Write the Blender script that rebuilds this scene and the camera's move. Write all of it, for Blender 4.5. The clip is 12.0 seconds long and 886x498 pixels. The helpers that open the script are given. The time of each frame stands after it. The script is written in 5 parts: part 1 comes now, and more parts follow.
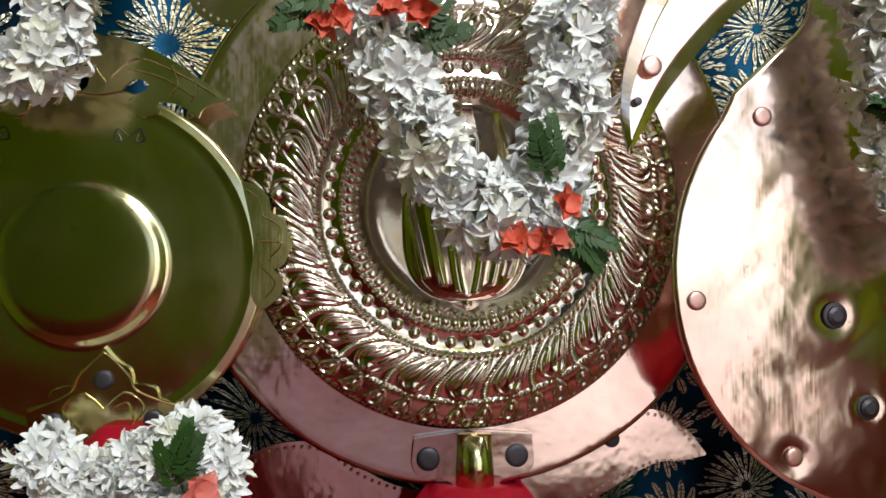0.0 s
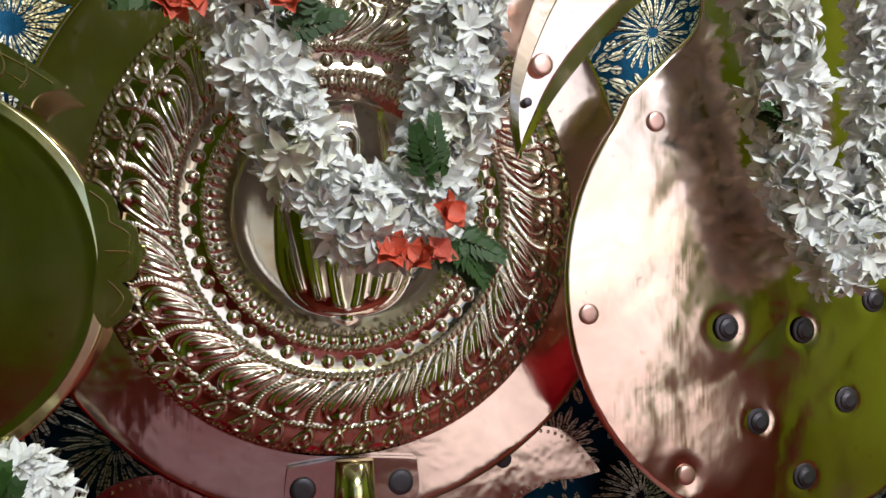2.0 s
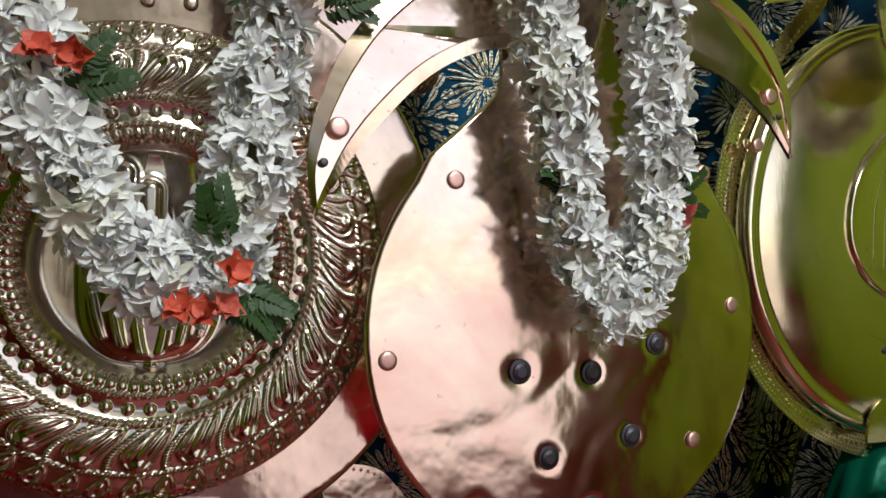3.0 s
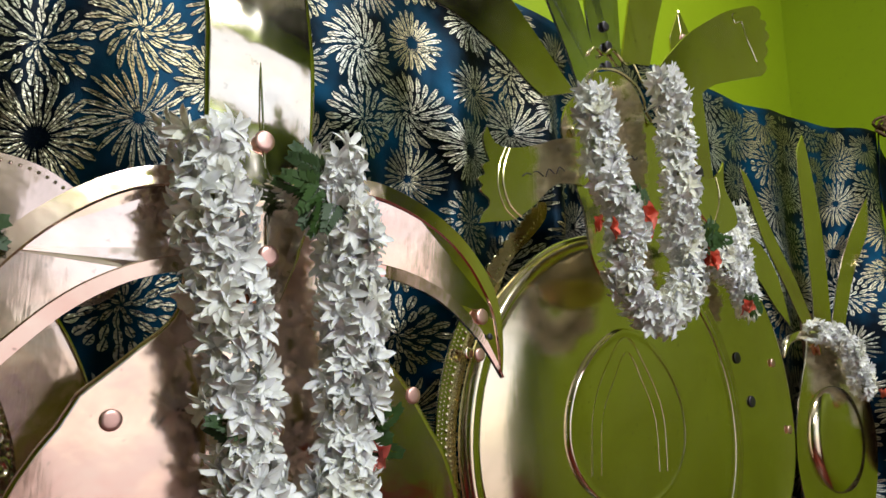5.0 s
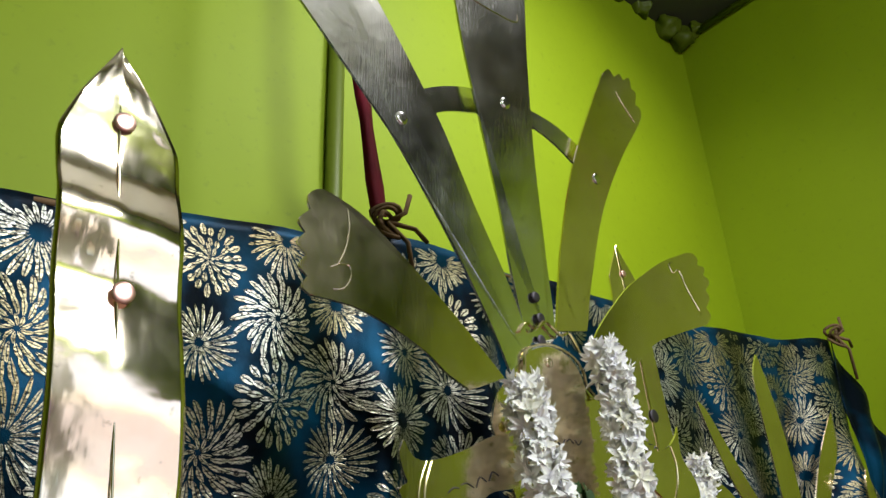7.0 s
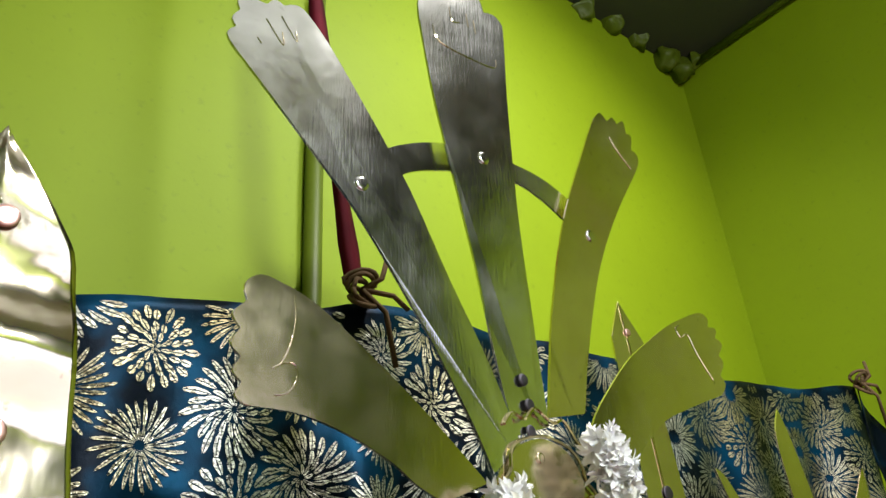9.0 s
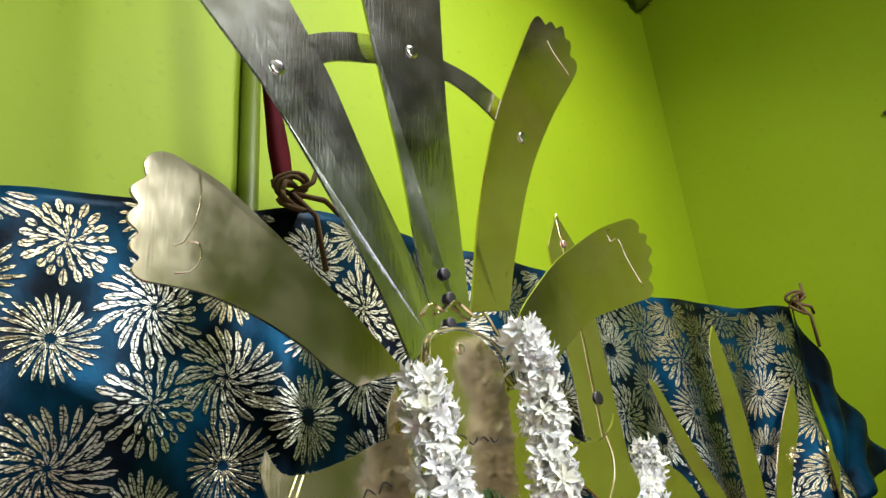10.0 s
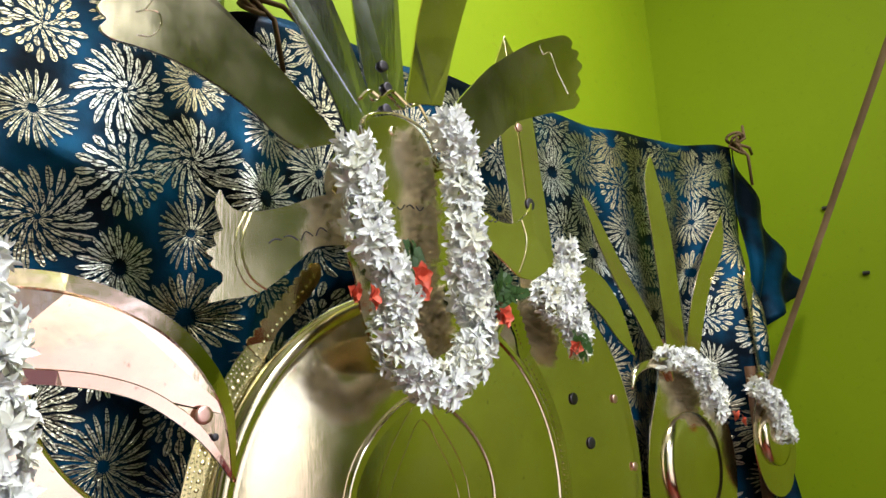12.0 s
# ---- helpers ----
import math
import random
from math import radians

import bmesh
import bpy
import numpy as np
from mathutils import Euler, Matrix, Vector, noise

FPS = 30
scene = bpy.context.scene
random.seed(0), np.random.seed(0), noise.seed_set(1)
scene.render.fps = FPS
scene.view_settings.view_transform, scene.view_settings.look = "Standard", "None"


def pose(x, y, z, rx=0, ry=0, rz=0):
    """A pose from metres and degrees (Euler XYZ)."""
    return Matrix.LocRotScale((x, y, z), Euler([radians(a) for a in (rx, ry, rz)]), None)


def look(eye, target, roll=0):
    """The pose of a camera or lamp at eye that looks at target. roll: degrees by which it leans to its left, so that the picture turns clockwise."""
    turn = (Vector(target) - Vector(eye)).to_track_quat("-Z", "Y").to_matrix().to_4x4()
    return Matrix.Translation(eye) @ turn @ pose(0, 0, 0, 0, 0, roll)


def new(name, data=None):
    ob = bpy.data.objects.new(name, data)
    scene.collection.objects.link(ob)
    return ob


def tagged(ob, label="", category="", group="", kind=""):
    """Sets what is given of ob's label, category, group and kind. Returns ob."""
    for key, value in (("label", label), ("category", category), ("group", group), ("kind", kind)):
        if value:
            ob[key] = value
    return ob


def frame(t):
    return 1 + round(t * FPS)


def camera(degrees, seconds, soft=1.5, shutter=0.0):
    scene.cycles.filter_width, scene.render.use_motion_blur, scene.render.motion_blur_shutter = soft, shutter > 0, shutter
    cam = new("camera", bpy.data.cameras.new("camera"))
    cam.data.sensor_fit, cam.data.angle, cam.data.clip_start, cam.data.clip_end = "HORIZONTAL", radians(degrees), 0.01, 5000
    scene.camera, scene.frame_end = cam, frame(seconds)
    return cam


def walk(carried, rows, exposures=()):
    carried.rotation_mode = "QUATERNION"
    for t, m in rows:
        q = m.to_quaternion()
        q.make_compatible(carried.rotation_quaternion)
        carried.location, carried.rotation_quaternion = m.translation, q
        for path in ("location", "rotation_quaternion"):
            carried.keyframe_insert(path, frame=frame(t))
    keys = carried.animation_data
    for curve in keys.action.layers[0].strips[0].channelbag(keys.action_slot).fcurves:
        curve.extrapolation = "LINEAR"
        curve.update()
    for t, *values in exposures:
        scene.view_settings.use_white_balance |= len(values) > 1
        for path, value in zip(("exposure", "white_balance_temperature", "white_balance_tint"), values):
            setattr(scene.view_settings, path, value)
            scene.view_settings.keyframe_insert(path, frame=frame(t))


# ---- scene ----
cam = camera(62.5, 12.0)
PATH = [
    (0, (0.041, 0.035, 1.28), (0.307, 2.017, 1.313), -0.4),
    (0.5, (0.032, 0.064, 1.278), (0.356, 2.037, 1.286), -0.2),
    (1, (0.035, 0.08, 1.279), (0.386, 2.049, 1.284), -0.3),
    (1.5, (0.051, 0.089, 1.289), (0.474, 2.044, 1.295), -0.5),
    (2, (0.071, 0.078, 1.289), (0.579, 2.012, 1.317), -0.4),
    (2.5, (0.104, 0.055, 1.296), (0.732, 1.953, 1.333), -0.1),
    (3, (0.133, 0.028, 1.316), (0.895, 1.876, 1.383), 0.3),
    (3.5, (0.165, 0.002, 1.328), (1.081, 1.775, 1.457), -0.2),
    (3.7, (0.178, -0.006, 1.335), (1.146, 1.736, 1.498), -0.2),
    (5.3, (0.243, 0.022, 1.43), (1.454, 1.54, 1.907), 0.3),
    (5.5, (0.248, 0.022, 1.446), (1.469, 1.517, 1.971), -0.0),
    (6, (0.263, 0.016, 1.474), (1.475, 1.466, 2.129), -0.9),
    (6.5, (0.283, 0.022, 1.523), (1.491, 1.417, 2.294), -2.5),
    (7, (0.301, 0.023, 1.56), (1.476, 1.4, 2.411), -2.6),
    (7.5, (0.327, 0.041, 1.613), (1.461, 1.404, 2.537), -2.5),
    (7.7, (0.336, 0.045, 1.628), (1.457, 1.399, 2.581), -2.9),
    (9.3, (0.393, 0.052, 1.643), (1.538, 1.408, 2.565), -5.0),
    (9.5, (0.402, 0.053, 1.635), (1.565, 1.411, 2.533), -5.5),
    (10, (0.434, 0.052, 1.601), (1.675, 1.41, 2.385), -5.0),
    (10.5, (0.458, 0.043, 1.566), (1.76, 1.409, 2.226), -4.4),
    (11, (0.46, 0.023, 1.527), (1.783, 1.413, 2.09), -3.5),
    (11.5, (0.444, -0.008, 1.502), (1.79, 1.386, 1.995), -3.1),
    (12, (0.414, -0.042, 1.483), (1.749, 1.387, 1.904), -3.1),
]
walk(cam, [(t, look(eye, target, roll)) for t, eye, target, roll in PATH],
     [(0, 0.25), (2.0, 0.1), (3.7, -0.3), (5.5, -0.2), (7.5, 0.0), (9.3, 0.2), (10.5, 0.32), (12, 0.25)])
PLAN = Matrix.Translation((0, 0, 0.22)) @ Matrix.Scale(0.8, 4)   # plan units (facing the row of standards) to metres


def plan(x, y, z):
    return PLAN @ Vector((x, y, z))


# ---- light ----
world = bpy.data.worlds.new("sky")
scene.world = world
world.use_nodes = True
sky = world.node_tree.nodes.new("ShaderNodeTexSky")
sky.sky_type, sky.sun_disc = "NISHITA", False
sky.sun_elevation, sky.sun_rotation = radians(63), radians(180)
world.node_tree.nodes["Background"].inputs[1].default_value = 0.12
world.node_tree.links.new(sky.outputs[0], world.node_tree.nodes["Background"].inputs[0])

sun_data = bpy.data.lights.new("sun", "SUN")
sun_data.energy, sun_data.angle, sun_data.color = 2.0, radians(3), (1, 0.95, 0.88)
sun = new("sun", sun_data)
sun.matrix_world = look((0, -5, 9.8), (0, 0, 0))

window_data = bpy.data.lights.new("window_light", "AREA")
window_data.shape, window_data.size, window_data.size_y = "RECTANGLE", 1.24, 2.02
window_data.energy, window_data.color = 8, (1.0, 0.955, 0.91)
window_light = new("window_light", window_data)
window_light.matrix_world = look(plan(1.54, -2.26, 1.60), plan(1.54, 0, 1.60))

tube_data = bpy.data.lights.new("tube_light", "AREA")
tube_data.shape, tube_data.size, tube_data.size_y = "RECTANGLE", 0.55, 0.07
tube_data.energy, tube_data.color = 60, (0.95, 1.0, 0.98)
tube_light = new("tube_light", tube_data)
tube_light.matrix_world = look(plan(0.8, -2.08, 3.44), plan(0.9, 0.6, 1.7))

# Added fill, out of view: brightens the flowers and the back wall.
fill_data = bpy.data.lights.new("fill_light", "AREA")
fill_data.shape, fill_data.size = "DISK", 0.36
fill_data.spread = radians(95)
fill_data.energy, fill_data.color = 17, (1.0, 0.99, 0.96)
fill_light = new("fill_light", fill_data)
fill_light.matrix_world = look(plan(1.7, 0.0, 4.17), plan(1.9, 1.4, 2.4))


# ---- materials ----
def nodes_of(name):
    m = bpy.data.materials.new(name)
    m.use_nodes = True
    nt = m.node_tree
    return m, nt, nt.nodes["Principled BSDF"]


def noise_node(nt, scale, detail=3, rough=0.55, stretch=None, distort=0.0):
    co = nt.nodes.new("ShaderNodeTexCoord")
    n = nt.nodes.new("ShaderNodeTexNoise")
    n.inputs["Scale"].default_value, n.inputs["Detail"].default_value = scale, detail
    n.inputs["Roughness"].default_value, n.inputs["Distortion"].default_value = rough, distort
    if stretch:
        mp = nt.nodes.new("ShaderNodeMapping")
        mp.inputs["Scale"].default_value = stretch
        nt.links.new(co.outputs["Object"], mp.inputs[0])
        nt.links.new(mp.outputs[0], n.inputs["Vector"])
    else:
        nt.links.new(co.outputs["Object"], n.inputs["Vector"])
    return n.outputs[0]


def ramp(nt, value, stops):
    r = nt.nodes.new("ShaderNodeValToRGB")
    el = r.color_ramp.elements
    while len(el) < len(stops):
        el.new(0.5)
    for e, (p, c) in zip(el, stops):
        e.position = p
        e.color = (*c, 1) if len(c) == 3 else c
    nt.links.new(value, r.inputs[0])
    return r.outputs[0]


def mix(nt, fac, a, b, how="MIX"):
    m = nt.nodes.new("ShaderNodeMix")
    m.data_type, m.blend_type = "RGBA", how
    for sock, v in ((m.inputs[0], fac), (m.inputs[6], a), (m.inputs[7], b)):
        if isinstance(v, (int, float)):
            sock.default_value = v
        elif isinstance(v, tuple):
            sock.default_value = (*v, 1)
        else:
            nt.links.new(v, sock)
    return m.outputs[2]


def bumps(nt, bsdf, layers):
    last = None
    for value, strength, distance in layers:
        b = nt.nodes.new("ShaderNodeBump")
        b.inputs["Strength"].default_value, b.inputs["Distance"].default_value = strength, distance
        nt.links.new(value, b.inputs["Height"])
        if last:
            nt.links.new(last, b.inputs["Normal"])
        last = b.outputs[0]
    nt.links.new(last, bsdf.inputs["Normal"])


def metal(name, colour, tarnish, rough=(0.12, 0.3), dent=0.5, grain=0.25, brush=0.06, wrinkle=0.12):
    """Polished sheet metal: tarnish in clouds, hand-beaten dents, fine brushing."""
    m, nt, b = nodes_of(name)
    b.inputs["Metallic"].default_value = 1.0
    cloud = ramp(nt, noise_node(nt, 7, 5, 0.6, distort=0.6), [(0.38, (0, 0, 0)), (0.72, (1, 1, 1))])
    speck = ramp(nt, noise_node(nt, 130, 2), [(0.66, (0, 0, 0)), (0.8, (0.6, 0.6, 0.6))])
    base = mix(nt, cloud, colour, tarnish)
    base = mix(nt, speck, base, tuple(c * 0.45 for c in tarnish))
    nt.links.new(base, b.inputs["Base Color"])
    r = ramp(nt, noise_node(nt, 11, 4, 0.65), [(0.3, (rough[0],) * 3), (0.75, (rough[1],) * 3)])
    nt.links.new(r, b.inputs["Roughness"])
    bumps(nt, b, [(noise_node(nt, 5.0, 1, 0.4), dent, 0.02), (noise_node(nt, 16, 3, 0.55, distort=0.2), wrinkle, 0.003), (noise_node(nt, 45, 2), grain, 0.0012),
                  (noise_node(nt, 30, 2, stretch=(14, 1, 1.2)), brush, 0.0008)])
    return m


BRASS = metal("brass", (0.88, 0.76, 0.58), (0.72, 0.60, 0.42), (0.10, 0.24), 0.16, 0.12)
OLD_BRASS = metal("old_brass", (0.80, 0.72, 0.42), (0.55, 0.48, 0.26), (0.10, 0.24), 0.2, 0.15)
COPPER = metal("copper", (0.95, 0.79, 0.69), (0.80, 0.50, 0.43), (0.07, 0.20), 0.3, 0.12, 0.03, 0.22)
SWORD_METAL = metal("beaten_copper", (0.84, 0.76, 0.66), (0.78, 0.62, 0.46), (0.06, 0.16), 0.05, 0.18, 0.03, 0.10)
RED_COPPER = metal("red_copper", (0.80, 0.62, 0.54), (0.52, 0.38, 0.33), (0.07, 0.20), 0.5, 0.25, 0.03, 0.3)
SILVERED = metal("silvered_copper", (0.80, 0.69, 0.60), (0.42, 0.33, 0.27), (0.08, 0.20), 0.0, 0.2)
# Brass made grey: the pale ceiling's reflection is put into the base colour.
SILVERY_BRASS = metal("silvery_brass", (0.87, 0.86, 0.85), (0.62, 0.60, 0.61), (0.10, 0.24), 0.25, 0.25, 0.25)
RIVET_COPPER = metal("rivet_copper", (0.80, 0.50, 0.46), (0.62, 0.36, 0.32), (0.3, 0.5), 0.0, 0.7)
BOLT_STEEL = metal("bolt_steel", (0.10, 0.09, 0.11), (0.05, 0.045, 0.05), (0.4, 0.65), 0.0, 1.0)



def painted(name, colour, dark, rough=0.5):
    m, nt, b = nodes_of(name)
    patch = ramp(nt, noise_node(nt, 1.7, 5, 0.6), [(0.3, (0, 0, 0)), (0.75, (1, 1, 1))])
    fine = ramp(nt, noise_node(nt, 60, 3), [(0.62, (0, 0, 0)), (0.85, (0.5, 0.5, 0.5))])
    c = mix(nt, patch, colour, tuple(0.88 * v for v in colour))
    nt.links.new(mix(nt, fine, c, dark), b.inputs["Base Color"])
    b.inputs["Roughness"].default_value = rough
    b.inputs["Specular IOR Level"].default_value = 0.3
    bumps(nt, b, [(noise_node(nt, 3, 3), 0.35, 0.01), (noise_node(nt, 90, 3), 0.25, 0.001)])
    return m


WALL = painted("lime_wall_paint", (0.205, 0.29, 0.0020), (0.11, 0.15, 0.006), 0.62)
DADO = painted("red_dado_paint", (0.30, 0.025, 0.02), (0.12, 0.01, 0.01))
CEILING = painted("ceiling_whitewash", (0.74, 0.74, 0.72), (0.3, 0.3, 0.28), 0.8)
FLOOR = painted("red_oxide_floor", (0.20, 0.03, 0.02), (0.08, 0.02, 0.02), 0.35)
WOOD = painted("dark_wood", (0.10, 0.05, 0.025), (0.04, 0.02, 0.01))
DARK_CONCRETE = painted("dark_concrete", (0.055, 0.06, 0.035), (0.02, 0.022, 0.015), 0.8)
DARK_GREEN = painted("dark_green_paint", (0.075, 0.105, 0.004), (0.04, 0.06, 0.004))


def cloth_material(name, colour, rough, metallic=0.0, weave=900.0, other=None):
    m, nt, b = nodes_of(name)
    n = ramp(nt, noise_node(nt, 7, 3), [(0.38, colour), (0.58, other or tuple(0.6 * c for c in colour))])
    nt.links.new(n, b.inputs["Base Color"])
    b.inputs["Roughness"].default_value, b.inputs["Metallic"].default_value = rough, metallic
    b.inputs["Specular IOR Level"].default_value = 0.12
    bumps(nt, b, [(noise_node(nt, 30, 3), 0.4, 0.003), (noise_node(nt, weave, 1), 0.4, 0.0005)])
    return m


# The near-black second tone paints the shade between folds into the satin.
SHADED_SATIN = cloth_material("shaded_blue_satin", (0.0004, 0.040, 0.092), 0.42, 0.5, other=(0.0003, 0.003, 0.008))
RED_CLOTH = cloth_material("red_satin", (0.36, 0.006, 0.02), 0.4)
MAROON_CORD = cloth_material("maroon_strip", (0.13, 0.007, 0.018), 0.8, weave=500)
GREEN_CLOTH = cloth_material("green_satin", (0.0, 0.12, 0.07), 0.3, 0.2)
ROPE = cloth_material("coir_rope", (0.16, 0.10, 0.055), 0.9, weave=300)


STAY_ROPE = cloth_material("sisal_rope", (0.30, 0.20, 0.11), 0.9, weave=300)


def thread_material():
    """Silver and gold thread, glittering stitch by stitch."""
    m, nt, b = nodes_of("silver_gold_thread")
    b.inputs["Metallic"].default_value = 1.0
    geo = nt.nodes.new("ShaderNodeNewGeometry")
    tone = ramp(nt, noise_node(nt, 5, 2), [(0.35, (0.80, 0.81, 0.78)), (0.65, (0.66, 0.58, 0.36))])
    gap = ramp(nt, noise_node(nt, 330, 2, 0.6, stretch=(0.5, 1, 1.6)), [(0.38, (0.05, 0.05, 0.05)), (0.52, (1, 1, 1))])
    isle = ramp(nt, geo.outputs["Random Per Island"], [(0.0, (0.7, 0.7, 0.7)), (1.0, (1, 1, 1))])
    nt.links.new(mix(nt, 1.0, mix(nt, 1.0, tone, gap, "MULTIPLY"), isle, "MULTIPLY"), b.inputs["Base Color"])
    b.inputs["Roughness"].default_value = 0.38
    bumps(nt, b, [(noise_node(nt, 330, 1), 0.9, 0.002)])
    return m


THREAD = thread_material()


def petal_material(name, colour, core, soft=0.35):
    m, nt, b = nodes_of(name)
    info = nt.nodes.new("ShaderNodeObjectInfo")
    vary = ramp(nt, info.outputs["Random"], [(0.0, colour), (0.75, tuple(0.9 * c for c in colour)), (1.0, core)])
    veins = ramp(nt, noise_node(nt, 160, 2), [(0.4, (1, 1, 1)), (0.75, (0.9, 0.9, 0.87))])
    nt.links.new(mix(nt, 1.0, vary, veins, "MULTIPLY"), b.inputs["Base Color"])
    b.inputs["Roughness"].default_value = 0.55
    b.inputs["Subsurface Weight"].default_value = soft
    b.inputs["Subsurface Radius"].default_value = (0.006, 0.006, 0.005)
    b.inputs["Subsurface Scale"].default_value = 0.5
    return m


WHITE_PETAL = petal_material("white_petal", (0.96, 0.96, 0.97), (0.93, 0.91, 0.80), 0.5)
ORANGE_PETAL = petal_material("orange_petal", (0.72, 0.11, 0.06), (0.72, 0.2, 0.17))
LEAF = petal_material("leaf_green", (0.022, 0.062, 0.010), (0.04, 0.095, 0.015), 0.0)
STALK = petal_material("stalk_green", (0.35, 0.36, 0.12), (0.28, 0.22, 0.08), 0.1)


# ---- building helpers ----
def thing(name, base, label, category, group="", kind=""):
    """An Empty at the thing's base (plan units) that carries its parts."""
    ob = new(name)
    ob.location = plan(*base)
    return tagged(ob, label, category, group, kind)


def part(name, bm, material, parent, label="", smooth=False):
    """One mesh, drawn in plan units, under a thing or a part."""
    bmesh.ops.transform(bm, matrix=PLAN, verts=bm.verts)
    root = parent
    while root.parent:
        root = root.parent
    bmesh.ops.translate(bm, vec=-root.location, verts=bm.verts)
    bmesh.ops.recalc_face_normals(bm, faces=bm.faces)
    me = bpy.data.meshes.new(name)
    bm.to_mesh(me)
    bm.free()
    me.materials.append(material)
    if smooth:
        me.shade_smooth()
    ob = new(name, me)
    ob.parent = parent
    if label:
        tagged(ob, label)
    return ob


def single(name, bm, material, label, category, kind="", smooth=False, group=""):
    """A thing that is one mesh, with its origin at its base."""
    bmesh.ops.transform(bm, matrix=PLAN, verts=bm.verts)
    bmesh.ops.recalc_face_normals(bm, faces=bm.faces)
    lo = Vector([min(v.co[i] for v in bm.verts) for i in range(3)])
    hi = Vector([max(v.co[i] for v in bm.verts) for i in range(3)])
    base = Vector(((lo.x + hi.x) / 2, (lo.y + hi.y) / 2, lo.z))
    bmesh.ops.translate(bm, vec=-base, verts=bm.verts)
    me = bpy.data.meshes.new(name)
    bm.to_mesh(me)
    bm.free()
    me.materials.append(material)
    if smooth:
        me.shade_smooth()
    ob = new(name, me)
    ob.location = base
    return tagged(ob, label, category, group, kind)


def box(x0, x1, y0, y1, z0, z1):
    bm = bmesh.new()
    bmesh.ops.create_cube(bm, size=1)
    for v in bm.verts:
        v.co = Vector(((x0, x1)[v.co.x > 0], (y0, y1)[v.co.y > 0], (z0, z1)[v.co.z > 0]))
    return bm


def curve(points, steps=8, closed=True):
    """A smooth line through points (x, z[, 1 for a sharp corner])."""
    n, out = len(points), []
    for i in range(n if closed else n - 1):
        a, b = points[i], points[(i + 1) % n]
        p0 = a if len(a) > 2 or (not closed and i == 0) else points[i - 1]
        p3 = b if len(b) > 2 or (not closed and i == n - 2) else points[(i + 2) % n]
        for k in range(steps):
            t = k / steps
            w = (-0.5 * t + t * t - 0.5 * t ** 3, 1 - 2.5 * t * t + 1.5 * t ** 3,
                 0.5 * t + 2 * t * t - 1.5 * t ** 3, -0.5 * t * t + 0.5 * t ** 3)
            out.append(tuple(w[0] * p0[j] + w[1] * a[j] + w[2] * b[j] + w[3] * p3[j] for j in (0, 1)))
    if not closed:
        out.append(tuple(points[-1][:2]))
    return out


def plate(outline, y, thick=0.004, edge=0.0008):
    """A cut sheet of metal that faces the camera's side, with a softened front edge. y: a number, or a function of (x, z)."""
    bm = bmesh.new()
    depth = y if callable(y) else (lambda x, z: y)
    front = [bm.verts.new((x, depth(x, z), z)) for x, z in outline]
    back = [bm.verts.new((x, depth(x, z) + thick, z)) for x, z in outline]
    face = bm.faces.new(front)
    bm.faces.new(back[::-1])
    n = len(front)
    for i in range(n):
        bm.faces.new((front[i], front[(i + 1) % n], back[(i + 1) % n], back[i]))
    if edge:
        bmesh.ops.bevel(bm, geom=list(face.edges), offset=edge, segments=1, affect="EDGES")
    return bm


def beaten(outline, centre, y, dents, rings=46):
    """A hand-beaten sheet: shallow waves, creases, and a dimple round each bolt."""
    def depth(x, z):
        h = 0.0022 * noise.noise((x * 6.0, z * 6.0, 4.2)) + 0.0007 * noise.noise((x * 15, z * 15, 1.7)) + 0.0002 * noise.noise((x * 42, z * 42, 6.1))
        h += 0.0006 * (1 - abs(noise.noise((x * 6, z * 9 + 2, 8.8)))) ** 6
        for dx, dz, r in dents:
            d = math.hypot(x - dx, z - dz) / r
            h += 0.0016 * math.exp(-d * d) - 0.0003 * math.exp(-((d - 1.5) / 0.5) ** 2)
        return y + h
    pts = []
    for a, b in zip(outline, outline[1:] + outline[:1]):
        n = max(1, round(math.dist(a, b) / 0.009))
        pts += [(a[0] + (b[0] - a[0]) * k / n, a[1] + (b[1] - a[1]) * k / n) for k in range(n)]
    bm = bmesh.new()
    loops = []
    for j in range(1, rings + 1):
        t = j / rings
        loops.append([bm.verts.new((centre[0] + t * (x - centre[0]), depth(centre[0] + t * (x - centre[0]), centre[1] + t * (z - centre[1])), centre[1] + t * (z - centre[1]))) for x, z in pts])
    loops.append([bm.verts.new((v.co.x, v.co.y + 0.005, v.co.z)) for v in loops[-1]])
    m = len(pts)
    mid = bm.verts.new((centre[0], depth(*centre), centre[1]))
    for k in range(m):
        bm.faces.new((mid, loops[0][k], loops[0][(k + 1) % m]))
    for a, b in zip(loops, loops[1:]):
        for k in range(m):
            bm.faces.new((a[k], b[k], b[(k + 1) % m], a[(k + 1) % m]))
    bm.faces.new(loops[-1])
    return bm


def lathe(profile, x, y, z, seg=64, shape=None):
    """Rings (radius, height towards the camera's side) about an axis along y; shape(angle) stretches the outline."""
    bm = bmesh.new()
    rings = []
    for r, h in profile:
        if r <= 0:
            rings.append([bm.verts.new((x, y - h, z))])
            continue
        ring = []
        for k in range(seg):
            a = 2 * math.pi * k / seg
            fx, fz = shape(a) if shape else (1, 1)
            ring.append(bm.verts.new((x + r * fx * math.cos(a), y - h, z + r * fz * math.sin(a))))
        rings.append(ring)
    for a, b in zip(rings, rings[1:]):
        for k in range(seg):
            q = (k + 1) % seg
            if len(a) == 1:
                bm.faces.new((a[0], b[k], b[q]))
            elif len(b) == 1:
                bm.faces.new((a[k], b[0], a[q]))
            else:
                bm.faces.new((a[k], b[k], b[q], a[q]))
    return bm


